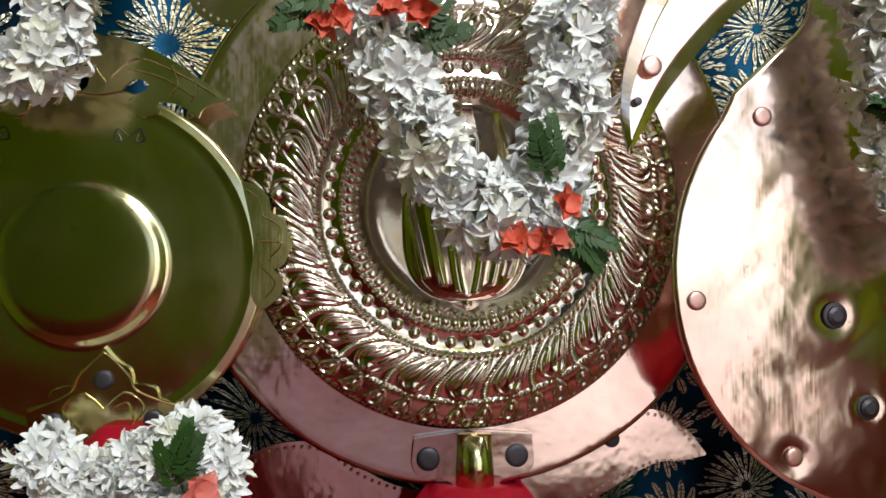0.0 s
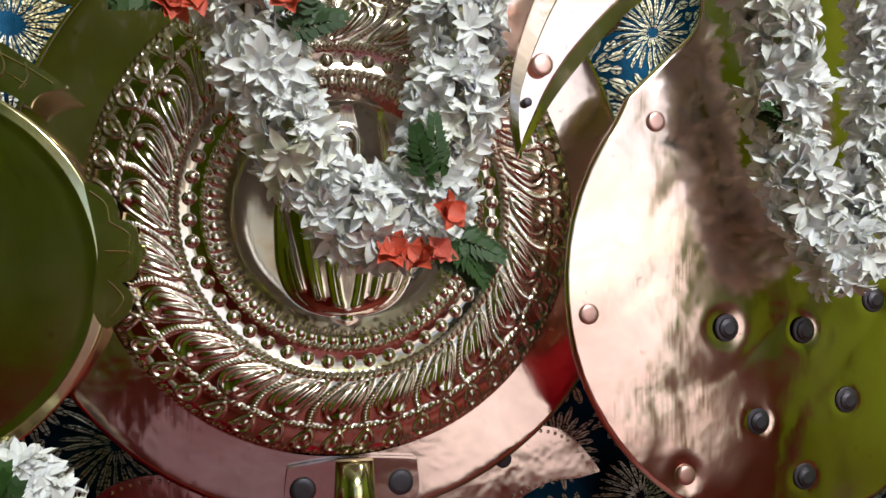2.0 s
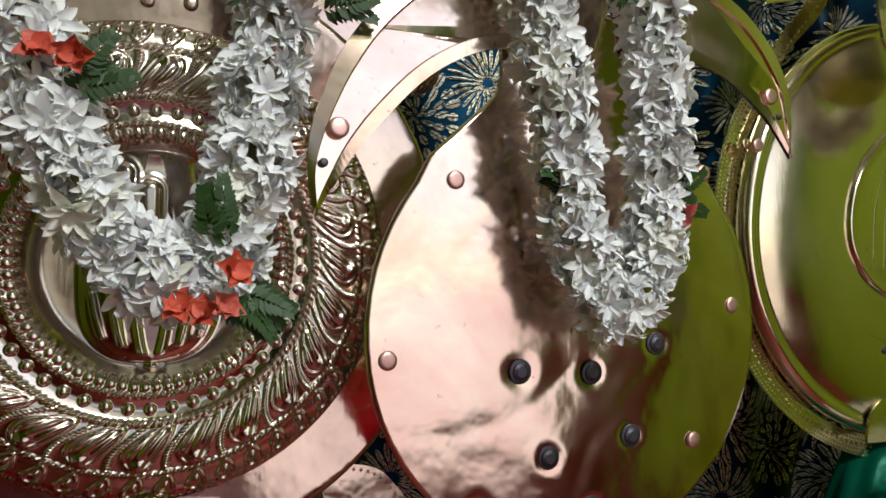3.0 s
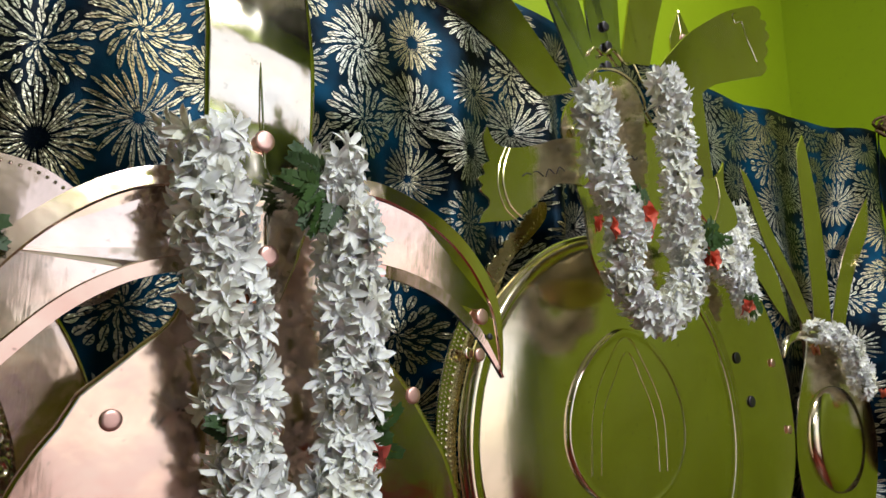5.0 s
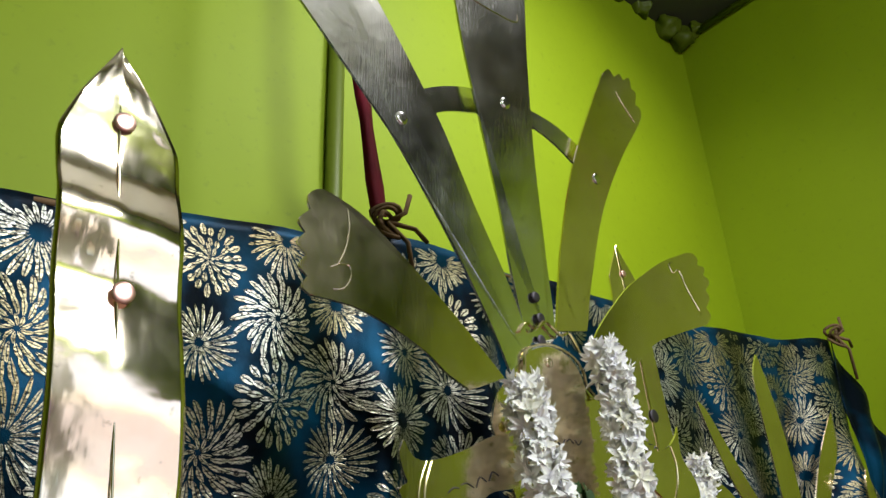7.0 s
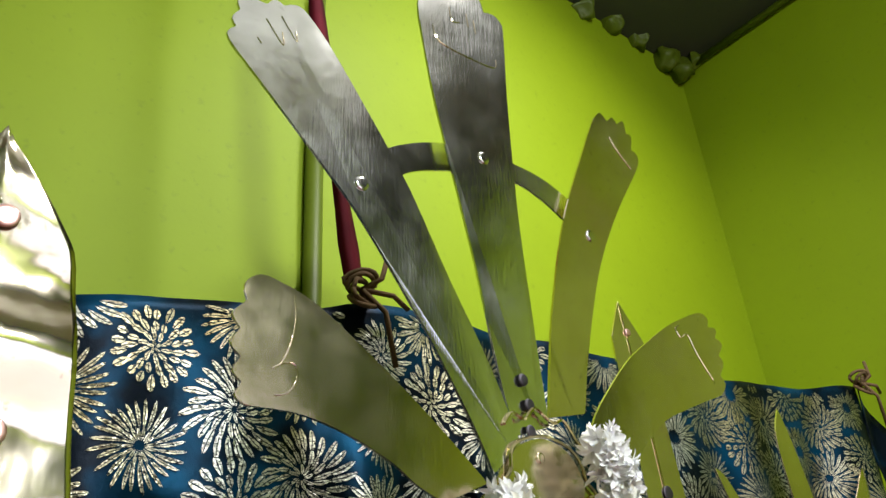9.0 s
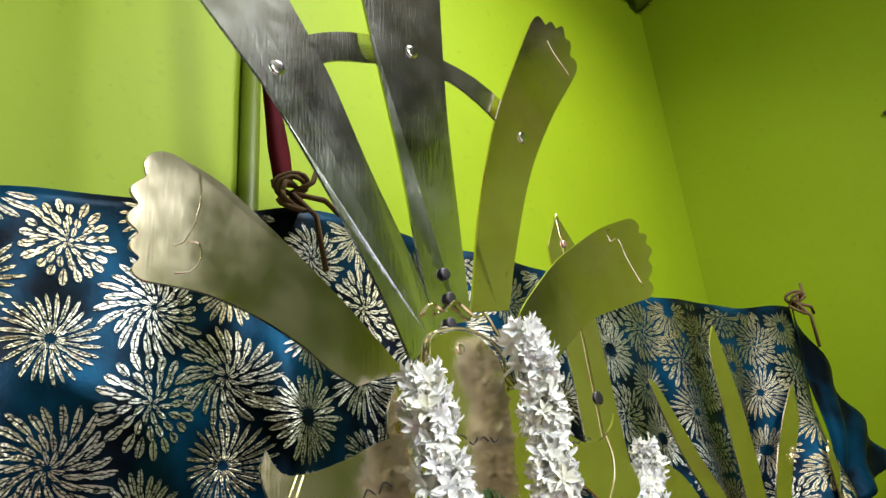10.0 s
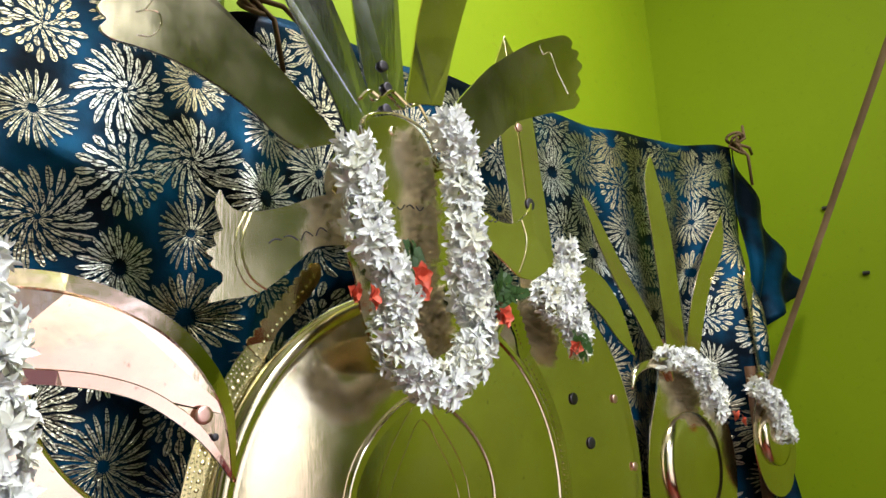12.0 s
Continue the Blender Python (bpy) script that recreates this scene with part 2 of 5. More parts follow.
def tube(points, radius, seg=6, bm=None, taper=None):
    """A round strand through points in plan units."""
    bm = bm or bmesh.new()
    pts = [Vector(p) for p in points]
    rings = []
    for i, p in enumerate(pts):
        d = (pts[min(i + 1, len(pts) - 1)] - pts[max(i - 1, 0)]).normalized()
        side = d.cross(Vector((0.13, 1, 0.07))).normalized()
        up = side.cross(d)
        r = radius * (taper(i / (len(pts) - 1)) if taper else 1)
        rings.append([bm.verts.new(p + r * (math.cos(2 * math.pi * k / seg) * side + math.sin(2 * math.pi * k / seg) * up)) for k in range(seg)])
    for a, b in zip(rings, rings[1:]):
        for k in range(seg):
            bm.faces.new((a[k], a[(k + 1) % seg], b[(k + 1) % seg], b[k]))
    bm.faces.new(rings[0])
    bm.faces.new(rings[-1][::-1])
    return bm


def etched(points, y, r=0.0011, closed=False, steps=8):
    return tube([(x, y, z) for x, z in curve(points, steps, closed)], r, 5)


def beads(bm, points, y, r, flat=0.6):
    for x, z in points:
        m = Matrix.Translation((x, y, z)) @ Matrix.Diagonal((r, r * flat, r, 1))
        bmesh.ops.create_icosphere(bm, subdivisions=1, radius=1, matrix=m)
    return bm


def along(points, step):
    """Points at even steps along a line."""
    out, left = [], 0.0
    for a, b in zip(points, points[1:]):
        d = math.dist(a, b)
        while left < d:
            out.append(tuple(a[j] + (b[j] - a[j]) * left / d for j in range(len(a))))
            left += step
        left -= d
    return out


def rivet(parent, x, y, z, r=0.011, material=None, name="rivet", label=""):
    """A hammered rivet with a dished ring round its head."""
    prof = [(0, 0.0022), (r * 0.6, 0.0022), (r * 0.9, 0.0018), (r, 0.0008), (r * 1.02, -0.0004)]
    ob = part(name, lathe(prof, x, y, z, 20), material or RIVET_COPPER, parent, label, True)
    return ob


def bolt(parent, x, y, z, r=0.013):
    """A dark bolt end on a washer."""
    part("bolt", lathe([(0, 0.005), (r * 0.6, 0.005), (r * 0.75, 0.0042), (r * 0.95, 0.0034), (r * 1.05, 0.0016), (r * 1.3, 0.0012), (r * 1.4, 0.0002)], x, y, z, 16), BOLT_STEEL, parent, "dark steel bolt end")


def pole(parent, x, y, z0, z1, r=0.016):
    bm = bmesh.new()
    bmesh.ops.create_cone(bm, cap_ends=True, segments=20, radius1=r, radius2=r, depth=z1 - z0, matrix=Matrix.Translation((x, y, (z0 + z1) / 2)))
    part("pole", bm, WOOD, parent, "dark wooden pole", True)


# ---- flowers ----
def petal(bm, turn, lean, length, width, curl, rng):
    """A narrow pointed petal that opens outward from the z axis."""
    ca, sa = math.cos(turn), math.sin(turn)
    rows = []
    for t, w in ((0.0, 0.3), (0.4, 0.95), (0.7, 0.9), (0.9, 0.5), (1.0, 0.0)):
        tilt = lean + curl * t
        out, up = length * t * math.sin(tilt), length * t * math.cos(tilt)
        cup = 0.2 * width * (1 if w else 0)
        pts = [(out - cup, -w * width / 2, up + cup), (out, 0, up), (out - cup, w * width / 2, up + cup)] if w else [(out, 0, up)]
        rows.append([bm.verts.new((x * ca - y * sa, x * sa + y * ca, z)) for x, y, z in pts])
    for a, b in zip(rows, rows[1:]):
        if len(b) == 3:
            bm.faces.new((a[0], a[1], b[1], b[0]))
            bm.faces.new((a[1], a[2], b[2], b[1]))
        else:
            bm.faces.new((a[0], a[1], b[0]))
            bm.faces.new((a[1], a[2], b[0]))


def blossom(name, seed, size, outer, inner, lean, material, width=0.42):
    rng = random.Random(seed)
    bm = bmesh.new()
    for count, tilt, scale in ((outer, lean, 1.0), (inner, lean * 0.55, 0.9)):
        for k in range(count):
            petal(bm, 2 * math.pi * (k + rng.uniform(-0.2, 0.2)) / count + tilt, tilt + rng.uniform(-0.25, 0.25),
                  size * scale * rng.uniform(0.85, 1.12), size * width * rng.uniform(0.85, 1.1), rng.uniform(0.0, 0.6), rng)
    me = bpy.data.meshes.new(name)
    bm.to_mesh(me)
    bm.free()
    me.materials.append(material)
    me.shade_smooth()
    return me


WHITE_BLOSSOMS = [blossom("white_flower", s, 0.0165, 7, 6, l, WHITE_PETAL, 0.37) for s, l in ((1, 1.15), (2, 0.95), (3, 1.25), (4, 0.8))]
ORANGE_BLOSSOMS = [blossom("orange_flower", s, 0.0150, 5, 4, 1.0, ORANGE_PETAL, 0.85) for s in (11, 12)]


def leaf_mesh(seed, length):
    """A cut, fern-like leaf: leaflets on both sides of a rib."""
    rng = random.Random(seed)
    bm = bmesh.new()
    for k in range(9):
        t = k / 8
        for side in (-1, 1):
            a = side * (1.0 - 0.5 * t)
            root = Vector((0, length * t * 0.8, 0.12 * length * math.sin(t * 2.4)))
            tip = root + Vector((math.sin(a), math.cos(a), rng.uniform(-0.2, 0.2))) * length * (0.42 - 0.2 * t)
            mid = (root + tip) / 2
            w = Vector((math.cos(a), -math.sin(a), 0)) * length * 0.075
            bm.faces.new([bm.verts.new(v) for v in (root, mid + w, tip, mid - w)])
    me = bpy.data.meshes.new("leaf")
    bm.to_mesh(me)
    bm.free()
    me.materials.append(LEAF)
    return me


LEAVES = [leaf_mesh(s, 0.034) for s in (5, 6)]


def set_piece(name, mesh, parent, place, axis, spin, scale=1.0):
    """A flower or leaf of a garland: its own object on a shared mesh; place in plan units."""
    ob = new(name, mesh)
    ob.parent = parent
    turn = Vector(axis).to_track_quat("Z", "Y").to_matrix().to_4x4() @ Matrix.Rotation(spin, 4, "Z")
    ob.matrix_basis = Matrix.Translation(plan(*place) - parent.location) @ turn @ Matrix.Scale(scale, 4)
    return ob


def garland(path, label, seed, radius=0.03, count=260, orange=(), leaves=(), group="garlands on the standards", thin=None):
    """Flowers threaded thickly on a string along a path (plan units)."""
    rng = random.Random(seed)
    line = []
    for i in range(len(path) - 1):
        p0, a, b, p3 = path[max(i - 1, 0)], path[i], path[i + 1], path[min(i + 2, len(path) - 1)]
        for k in range(12):
            t = k / 12
            w = (-0.5 * t + t * t - 0.5 * t ** 3, 1 - 2.5 * t * t + 1.5 * t ** 3, 0.5 * t + 2 * t * t - 1.5 * t ** 3, -0.5 * t * t + 0.5 * t ** 3)
            line.append(tuple(w[0] * p0[j] + w[1] * a[j] + w[2] * b[j] + w[3] * p3[j] for j in range(3)))
    line.append(tuple(path[-1]))
    low = min(line, key=lambda p: p[2])
    g = thing("flower_garland", low, label, "garland", group)
    part("string", tube(line, 0.004), STALK, g, "green thread and stalks")
    length = sum(math.dist(a, b) for a, b in zip(line, line[1:]))
    spots = along(line, length / count)
    for i, p in enumerate(spots):
        j = min(int(i / len(spots) * (len(line) - 1)), len(line) - 2)
        d = (Vector(line[j + 1]) - Vector(line[j])).normalized()
        side = d.cross(Vector((0, -1, 0))).normalized()
        out = Vector((0, -1, 0))
        a = (i * 2.39996 + rng.uniform(-0.4, 0.4)) % (2 * math.pi)
        radial = math.cos(a) * side + math.sin(a) * out
        if radial.y > 0.55:
            radial.y *= 0.35
        swell = 1 + 0.22 * math.sin(i * 0.21 + seed) + rng.uniform(-0.12, 0.12)
        place = Vector(p) + radial * radius * 0.55 * swell
        place.y = min(place.y, p[1] + radius * 0.25)
        axis = radial + d * rng.uniform(-0.6, 0.6) + Vector((rng.uniform(-0.35, 0.35), rng.uniform(-0.5, 0.1), rng.uniform(-0.35, 0.35)))
        set_piece("flower", WHITE_BLOSSOMS[rng.randrange(4)], g, place, axis, rng.uniform(0, 6.28), rng.uniform(0.85, 1.2) * (0.4 + 0.6 * radius / 0.03))
    for x, y, z in orange:
        for k in range(2):
            set_piece("orange_flower", ORANGE_BLOSSOMS[k % 2], g, (x + rng.uniform(-0.018, 0.018), y - 0.012 * k, z + rng.uniform(-0.016, 0.016)),
                      (rng.uniform(-0.8, 0.8), -1, rng.uniform(-0.6, 0.6)), rng.uniform(0, 6.28), rng.uniform(0.85, 1.1))
    for x, y, z, dx, dz in leaves:
        for k in range(4):
            ob = new("leaf", LEAVES[k % 2])
            ob.parent = g
            ang = math.atan2(-dx, dz) + rng.uniform(-0.6, 0.6)
            ob.matrix_basis = (Matrix.Translation(plan(x + rng.uniform(-0.01, 0.01), y - 0.005 * k, z + rng.uniform(-0.01, 0.01)) - g.location)
                               @ Matrix.Rotation(-ang, 4, "Y") @ Matrix.Rotation(radians(90), 4, "X") @ Matrix.Rotation(rng.uniform(-0.5, 0.5), 4, "Y"))
    return g


# ---- the room ----
X0, X1, Y0, Y1, Z0, Z1 = -2.6, 3.13, -2.2, 1.40, -0.275, 4.3
single("floor", box(X0 - 0.2, X1 + 0.2, Y0 - 0.2, Y1 + 0.2, Z0 - 0.15, Z0), FLOOR, "polished red oxide cement floor", "floor", "structure")
single("ceiling", box(X0 - 0.2, X1 + 0.2, Y0 - 0.2, Y1 + 0.2, Z1, Z1 + 0.15), CEILING, "whitewashed plaster ceiling", "ceiling", "structure")


def wavy_corner_wall():
    """The back wall: plaster laid by trowel, slightly uneven."""
    bm = bmesh.new()
    nx, nz = 60, 50
    grid = [[bm.verts.new((X0 + (X1 - X0) * i / nx, Y1 + 0.006 * noise.noise((i * 0.4, j * 0.35, 2.0)) * (0 < i < nx), Z0 + (Z1 - Z0) * j / nz)) for j in range(nz + 1)] for i in range(nx + 1)]
    for i in range(nx):
        for j in range(nz):
            bm.faces.new((grid[i][j], grid[i + 1][j], grid[i + 1][j + 1], grid[i][j + 1]))
    back = [bm.verts.new((x, Y1 + 0.2, z)) for x, z in ((X0, Z0), (X1, Z0), (X1, Z1), (X0, Z1))]
    bm.faces.new(back[::-1])
    return bm


single("wall_back", wavy_corner_wall(), WALL, "lime green painted plaster wall", "wall", "structure", True)
single("wall_right", box(X1, X1 + 0.2, Y0, Y1, Z0, Z1), WALL, "lime green painted plaster wall", "wall", "structure")
single("wall_left", box(X0 - 0.2, X0, Y0, Y1, Z0, Z1), WALL, "lime green painted plaster wall", "wall", "structure")
WX0, WX1, WZ0, WZ1 = 0.74, 2.34, 0.30, 2.90
SPLIT, DX0, DX1, DZ1 = -0.3, -0.12, 0.58, 2.25
single("wall_rear", box(X0, SPLIT, Y0 - 0.2, Y0, Z0, Z1), WALL, "lime green painted plaster wall", "wall", "structure")
single("wall_rear", box(SPLIT, X1, Y0 - 0.2, Y0, WZ1, Z1), WALL, "lime green painted plaster wall", "wall", "structure")
rear = bmesh.new()
for x0, x1, z0, z1 in ((SPLIT, DX0, Z0, WZ1), (DX0, DX1, DZ1, WZ1), (DX1, WX0, Z0, WZ1), (WX0, WX1, Z0, WZ0)):
    other = bpy.data.meshes.new("piece")
    b2 = box(x0, x1, Y0 - 0.2, Y0, z0, z1)
    b2.to_mesh(other)
    b2.free()
    rear.from_mesh(other)
    bpy.data.meshes.remove(other)
single("wall_rear", box(WX1, X1, Y0 - 0.2, Y0, Z0, WZ1), WALL, "lime green painted plaster wall", "wall", "structure")
single("wall_entry", rear, CEILING, "whitewashed entry wall with a door and a window opening", "wall", "structure")
for x0, x1, z1 in ((X0, DX0, 0.9), (DX1, WX0, 0.9), (WX1, X1, 0.95), (WX0, WX1, WZ0)):
    single("dado", box(x0, x1, Y0, Y0 + 0.008, Z0, z1), DADO, "dark red painted dado of the wall", "dado", "structure")
single("ground", box(-60, 60, -60, 60, Z0 - 0.3, Z0 - 0.16), FLOOR, "bare earth ground outside", "ground", "structure")
win = thing("window_1", ((WX0 + WX1) / 2, Y0 - 0.1, WZ0), "wide open wooden window that lets daylight in", "window", kind="structure")
for x0, x1, z0, z1 in ((WX0, WX0 + 0.05, WZ0, WZ1), (WX1 - 0.05, WX1, WZ0, WZ1), (WX0 + 0.05, WX1 - 0.05, WZ0, WZ0 + 0.05), (WX0 + 0.05, WX1 - 0.05, WZ1 - 0.05, WZ1)):
    part("window_frame", box(x0, x1, Y0 - 0.19, Y0 - 0.12, z0, z1), WOOD, win)
tubelamp = thing("tube_lamp", (0.8, Y0 + 0.05, 3.42), "white tube lamp on the wall", "lamp")
part("batten", box(0.42, 1.18, Y0 + 0.002, Y0 + 0.06, 3.42, 3.48), CEILING, tubelamp)

# unseen housing made up for the fill light
fill_lamp = thing("fill_lamp", (1.7, 0.0, 4.2), "added unseen fill lamp under the ceiling", "lamp")
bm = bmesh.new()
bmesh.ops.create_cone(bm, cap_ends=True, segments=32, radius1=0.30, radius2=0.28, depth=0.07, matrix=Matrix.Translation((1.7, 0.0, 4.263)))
part("lamp_base", bm, CEILING, fill_lamp, "white base of the added fill lamp", True)

# dark round strip on the back wall, stands in for a wall step's shade
bm = bmesh.new()
bmesh.ops.create_cone(bm, cap_ends=True, segments=16, radius1=0.022, radius2=0.022, depth=Z1 - Z0, matrix=Matrix.Translation((1.185, Y1 - 0.02, (Z0 + Z1) / 2)))
single("edge_shade_strip", bm, DARK_GREEN, "dark green strip drawn for the shade of a wall edge", "pipe", "structure", True)

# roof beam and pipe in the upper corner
single("beam", box(2.3, X1, Y0, Y1, 4.09, Z1 - 0.002), DARK_CONCRETE, "near-black concrete beam under the ceiling", "beam", "structure")
single("ceiling_pipe", tube([(3.10, 1.36, 4.04), (3.09, 0.6, 4.045), (3.08, -0.5, 4.05), (3.08, -2.0, 4.05)], 0.016, 10), DARK_GREEN, "thin pipe along the top of the wall", "pipe", "structure", True)
bm = bmesh.new()
for x, y, z, r in ((2.98, 1.37, 4.06, 0.06), (3.07, 1.36, 4.03, 0.055), (2.80, 1.39, 4.09, 0.05), (2.62, 1.39, 4.10, 0.06), (2.45, 1.395, 4.08, 0.05), (3.10, 1.30, 4.06, 0.04)):
    bmesh.ops.create_icosphere(bm, subdivisions=3, radius=r, matrix=Matrix.Translation((x, y, z)))
for v in bm.verts:
    v.co += Vector((noise.noise(v.co * 20), noise.noise(v.co * 23 + Vector((3, 0, 0))), noise.noise(v.co * 21 + Vector((0, 5, 0))))) * 0.03
single("plaster_lump", bm, DARK_GREEN, "rough lumps of plaster along the beam and pipe end", "plaster", "structure", True)
for x, y, z in ((X1, 0.83, 2.17), (X1, 0.74, 1.93), (X1, 0.62, 3.0)):
    single("nail", lathe([(0, 0.02), (0.006, 0.018), (0.007, 0.0)], x - 0.006, y, z, 10), BOLT_STEEL, "small iron nail in the wall", "nail", "structure")

# low platform under the standards
single("platform", box(-1.6, 3.0, 0.45, 1.2, Z0, 0.1), WOOD, "low dark wooden platform under the standards", "platform", "structure")


# ---- brocade hanging ----
def fold(x, z):
    """Depth of the hanging cloth: soft vertical folds, deeper where it is gathered."""
    gather = math.exp(-((x - 1.3) / 0.28) ** 2) + 0.9 * math.exp(-((x - 2.72) / 0.3) ** 2) + 0.6 * math.exp(-((x - 0.35) / 0.3) ** 2)
    hang = min(1, max(0, (2.32 - z) / 0.5))
    d = 0.019 * math.sin(x * 13 + 0.6 * z) + 0.012 * math.sin(x * 29 - 1.7 * z + 1)
    d += gather * hang * (0.036 * math.sin(x * 24 + 2.2 * z) + 0.016 * math.sin(x * 51 - 3.1 * z))
    d += 0.012 * noise.noise((x * 3.2, z * 2.4, 0.3)) + 0.045 * noise.noise((x * 2.2, z * 2.6, 7.3)) * hang
    return 1.045 - 0.10 * max(0.0, (x - 1.9) / 0.85) ** 2 + d * (0.35 + 0.65 * hang)


HEM = ((-1.4, 1.99), (0.41, 2.172), (0.55, 2.20), (0.76, 2.226), (0.94, 2.254), (1.08, 2.292), (1.25, 2.300), (1.70, 2.303), (2.20, 2.310), (2.50, 2.325), (2.80, 2.348))


def top_edge(x):
    for (xa, za), (xb, zb) in zip(HEM, HEM[1:]):
        if x <= xb:
            break
    return za + (zb - za) * (x - xa) / (xb - xa) + 0.004 * math.sin(x * 17)


CX0, CX1, CZ0 = -1.3, 2.74, 0.12


def cloth_mesh():
    bm = bmesh.new()
    nx, nz = 300, 110
    grid = []
    for i in range(nx + 1):
        x = CX0 + (CX1 - CX0) * i / nx
        top = top_edge(x)
        grid.append([bm.verts.new((x, fold(x, CZ0 + (top - CZ0) * j / nz), CZ0 + (top - CZ0) * j / nz)) for j in range(nz + 1)])
    for i in range(nx):
        for j in range(nz):
            bm.faces.new((grid[i][j], grid[i + 1][j], grid[i + 1][j + 1], grid[i][j + 1]))
    ext = bmesh.ops.extrude_face_region(bm, geom=list(bm.faces))
    for v in ext["geom"]:
        if isinstance(v, bmesh.types.BMVert):
            v.co.y += 0.003
    return bm


hanging = thing("brocade_hanging", (0.8, 1.045, CZ0), "blue satin hanging woven with silver and gold chrysanthemums", "cloth")
part("satin", cloth_mesh(), SHADED_SATIN, hanging, "dark blue glossy satin with painted shade patches", True)


def motif(bm, cx, cz, r, style, turn, rng):
    """A woven flower head: rings of pointed petals that follow the cloth."""
    def quad(a, r0, r1, w, bend=0.0):
        for g in (1, -1):
            pts = []
            for t, s in ((0, 0.1), (0.06, 0.12), (0.55, 0.16), (0.94, 0.1), (1, 0.05), (0.9, 0.55), (0.62, 0.92), (0.3, 0.75)):
                rr = r0 + (r1 - r0) * t
                aa = a + bend * t
                x = cx + rr * math.cos(aa) - g * s * w * math.sin(aa)
                z = cz + rr * math.sin(aa) + g * s * w * math.cos(aa)
                if z > top_edge(x) - 0.008 or x > CX1 or x < CX0:
                    return
                pts.append((x, fold(x, z) - 0.0022, z))
            bm.faces.new([bm.verts.new(p) for p in pts])
    if style == 0:
        rings = ((24, 0.42, 1.0, 0.075, 0.0), (20, 0.18, 0.62, 0.05, 0.1))
    elif style == 1:
        rings = ((24, 0.50, 1.0, 0.075, 0.2), (18, 0.24, 0.60, 0.055, 0.25), (9, 0.05, 0.28, 0.04, 0.3))
    elif style == 2:
        rings = ((20, 0.64, 1.0, 0.095, 0.0), (15, 0.38, 0.70, 0.08, 0.1), (10, 0.14, 0.44, 0.06, 0.2), (5, 0.02, 0.18, 0.04, 0.3))
    else:
        rings = ((28, 0.32, 1.0, 0.05, 0.12), (16, 0.1, 0.42, 0.04, 0.1))
    for n, r0, r1, w, bend in rings:
        for k in range(n):
            a = turn + 2 * math.pi * (k + rng.uniform(-0.12, 0.12)) / n
            quad(a, r * r0, r * r1 * rng.uniform(0.86, 1.08), r * w, bend)


rng = random.Random(21)
bm = bmesh.new()
col = 0
x = CX0 + 0.06
while x < CX1:
    z = CZ0 + 0.05 + (0.068 if col % 2 else 0)
    row = 0
    while z < 2.42:
        motif(bm, x + rng.uniform(-0.012, 0.012), z + rng.uniform(-0.01, 0.01), rng.choice((0.070, 0.062, 0.076)), (row * 2 + col * 3 + (row // 2)) % 4, rng.uniform(0, 1), rng)
        z += 0.136
        row += 1
    x += 0.118
    col += 1
tagged(part("woven_pattern", bm, THREAD, hanging, "silver and gold thread flowers"), kind="stuff")

# rope along the top, knots, and the strip that holds it up
head = [(CX0 + (CX1 - CX0) * i / 60, fold(CX0 + (CX1 - CX0) * i / 60, 2.36) + 0.009, top_edge(CX0 + (CX1 - CX0) * i / 60) - 0.006) for i in range(61)]
single("hanging_rope", tube([(X0, 1.05, 1.90)] + head, 0.006, 6), ROPE, "thin brown rope that carries the brocade hanging", "rope", smooth=True)


def knot(x, y, z, r, label):
    bm = bmesh.new()
    rg = random.Random(int(x * 100))
    for k in range(5):
        a0 = rg.uniform(0, 6)
        loop = []
        for i in range(15):
            a = a0 + 2 * math.pi * i / 14
            loop.append((x + r * math.cos(a) * rg.uniform(0.8, 1.1), y - 0.012 + 0.6 * r * math.sin(a + k), z + 0.55 * r * math.sin(a) + 0.01 * (k - 2)))
        tube(loop, 0.0048, 5, bm)
    for dx, dz in ((0.05, 0.07), (0.09, -0.02), (0.06, -0.13)):
        tube([(x, y - 0.015, z), (x + dx * 0.6, y - 0.03, z + dz * 0.3), (x + dx, y - 0.02, z + dz)], 0.005, 5, bm)
    return single("rope_knot", bm, ROPE, label, "knot", smooth=True)


knot(1.085, 1.03, 2.305, 0.026, "brown rope knot on the top hem of the brocade")
knot(2.735, 0.935, 2.350, 0.028, "brown rope knot at the corner of the brocade")
strip = bmesh.new()
line = [(1.083 - 0.11 * math.sin(min(1, 1.6 * t) * 1.57), 1.04 + 0.03 * t, 2.33 + (Z1 - 2.33) * t) for t in [i / 30 for i in range(31)]]
for k, (x, y, z) in enumerate(line):
    w = 0.019 + 0.003 * math.sin(k * 1.7)
    strip.verts.new((x - w, y, z)), strip.verts.new((x, y - 0.008, z)), strip.verts.new((x + w, y, z)), strip.verts.new((x, y + 0.006, z))
strip.verts.ensure_lookup_table()
for k in range(30):
    for j in range(4):
        strip.faces.new([strip.verts[i] for i in (4 * k + j, 4 * k + (j + 1) % 4, 4 * k + 4 + (j + 1) % 4, 4 * k + 4 + j)])
single("cloth_strip", strip, MAROON_CORD, "maroon cloth strip that ties the rope to the ceiling", "cloth strip", smooth=True)
bm = tube([(2.83, 1.24, 1.065), (2.645, 0.883, 1.600), (2.39, 0.385, 2.350), (2.134, -0.112, 3.100), (1.727, -0.904, 4.297)], 0.009, 8)
tube([(2.83, 1.24, 1.065), (2.84, 1.25, 0.5), (2.84, 1.25, Z0)], 0.009, 8, bm)
single("stay_rope", bm, STAY_ROPE, "twisted brown stay rope slanting up to the ceiling", "rope", smooth=True)
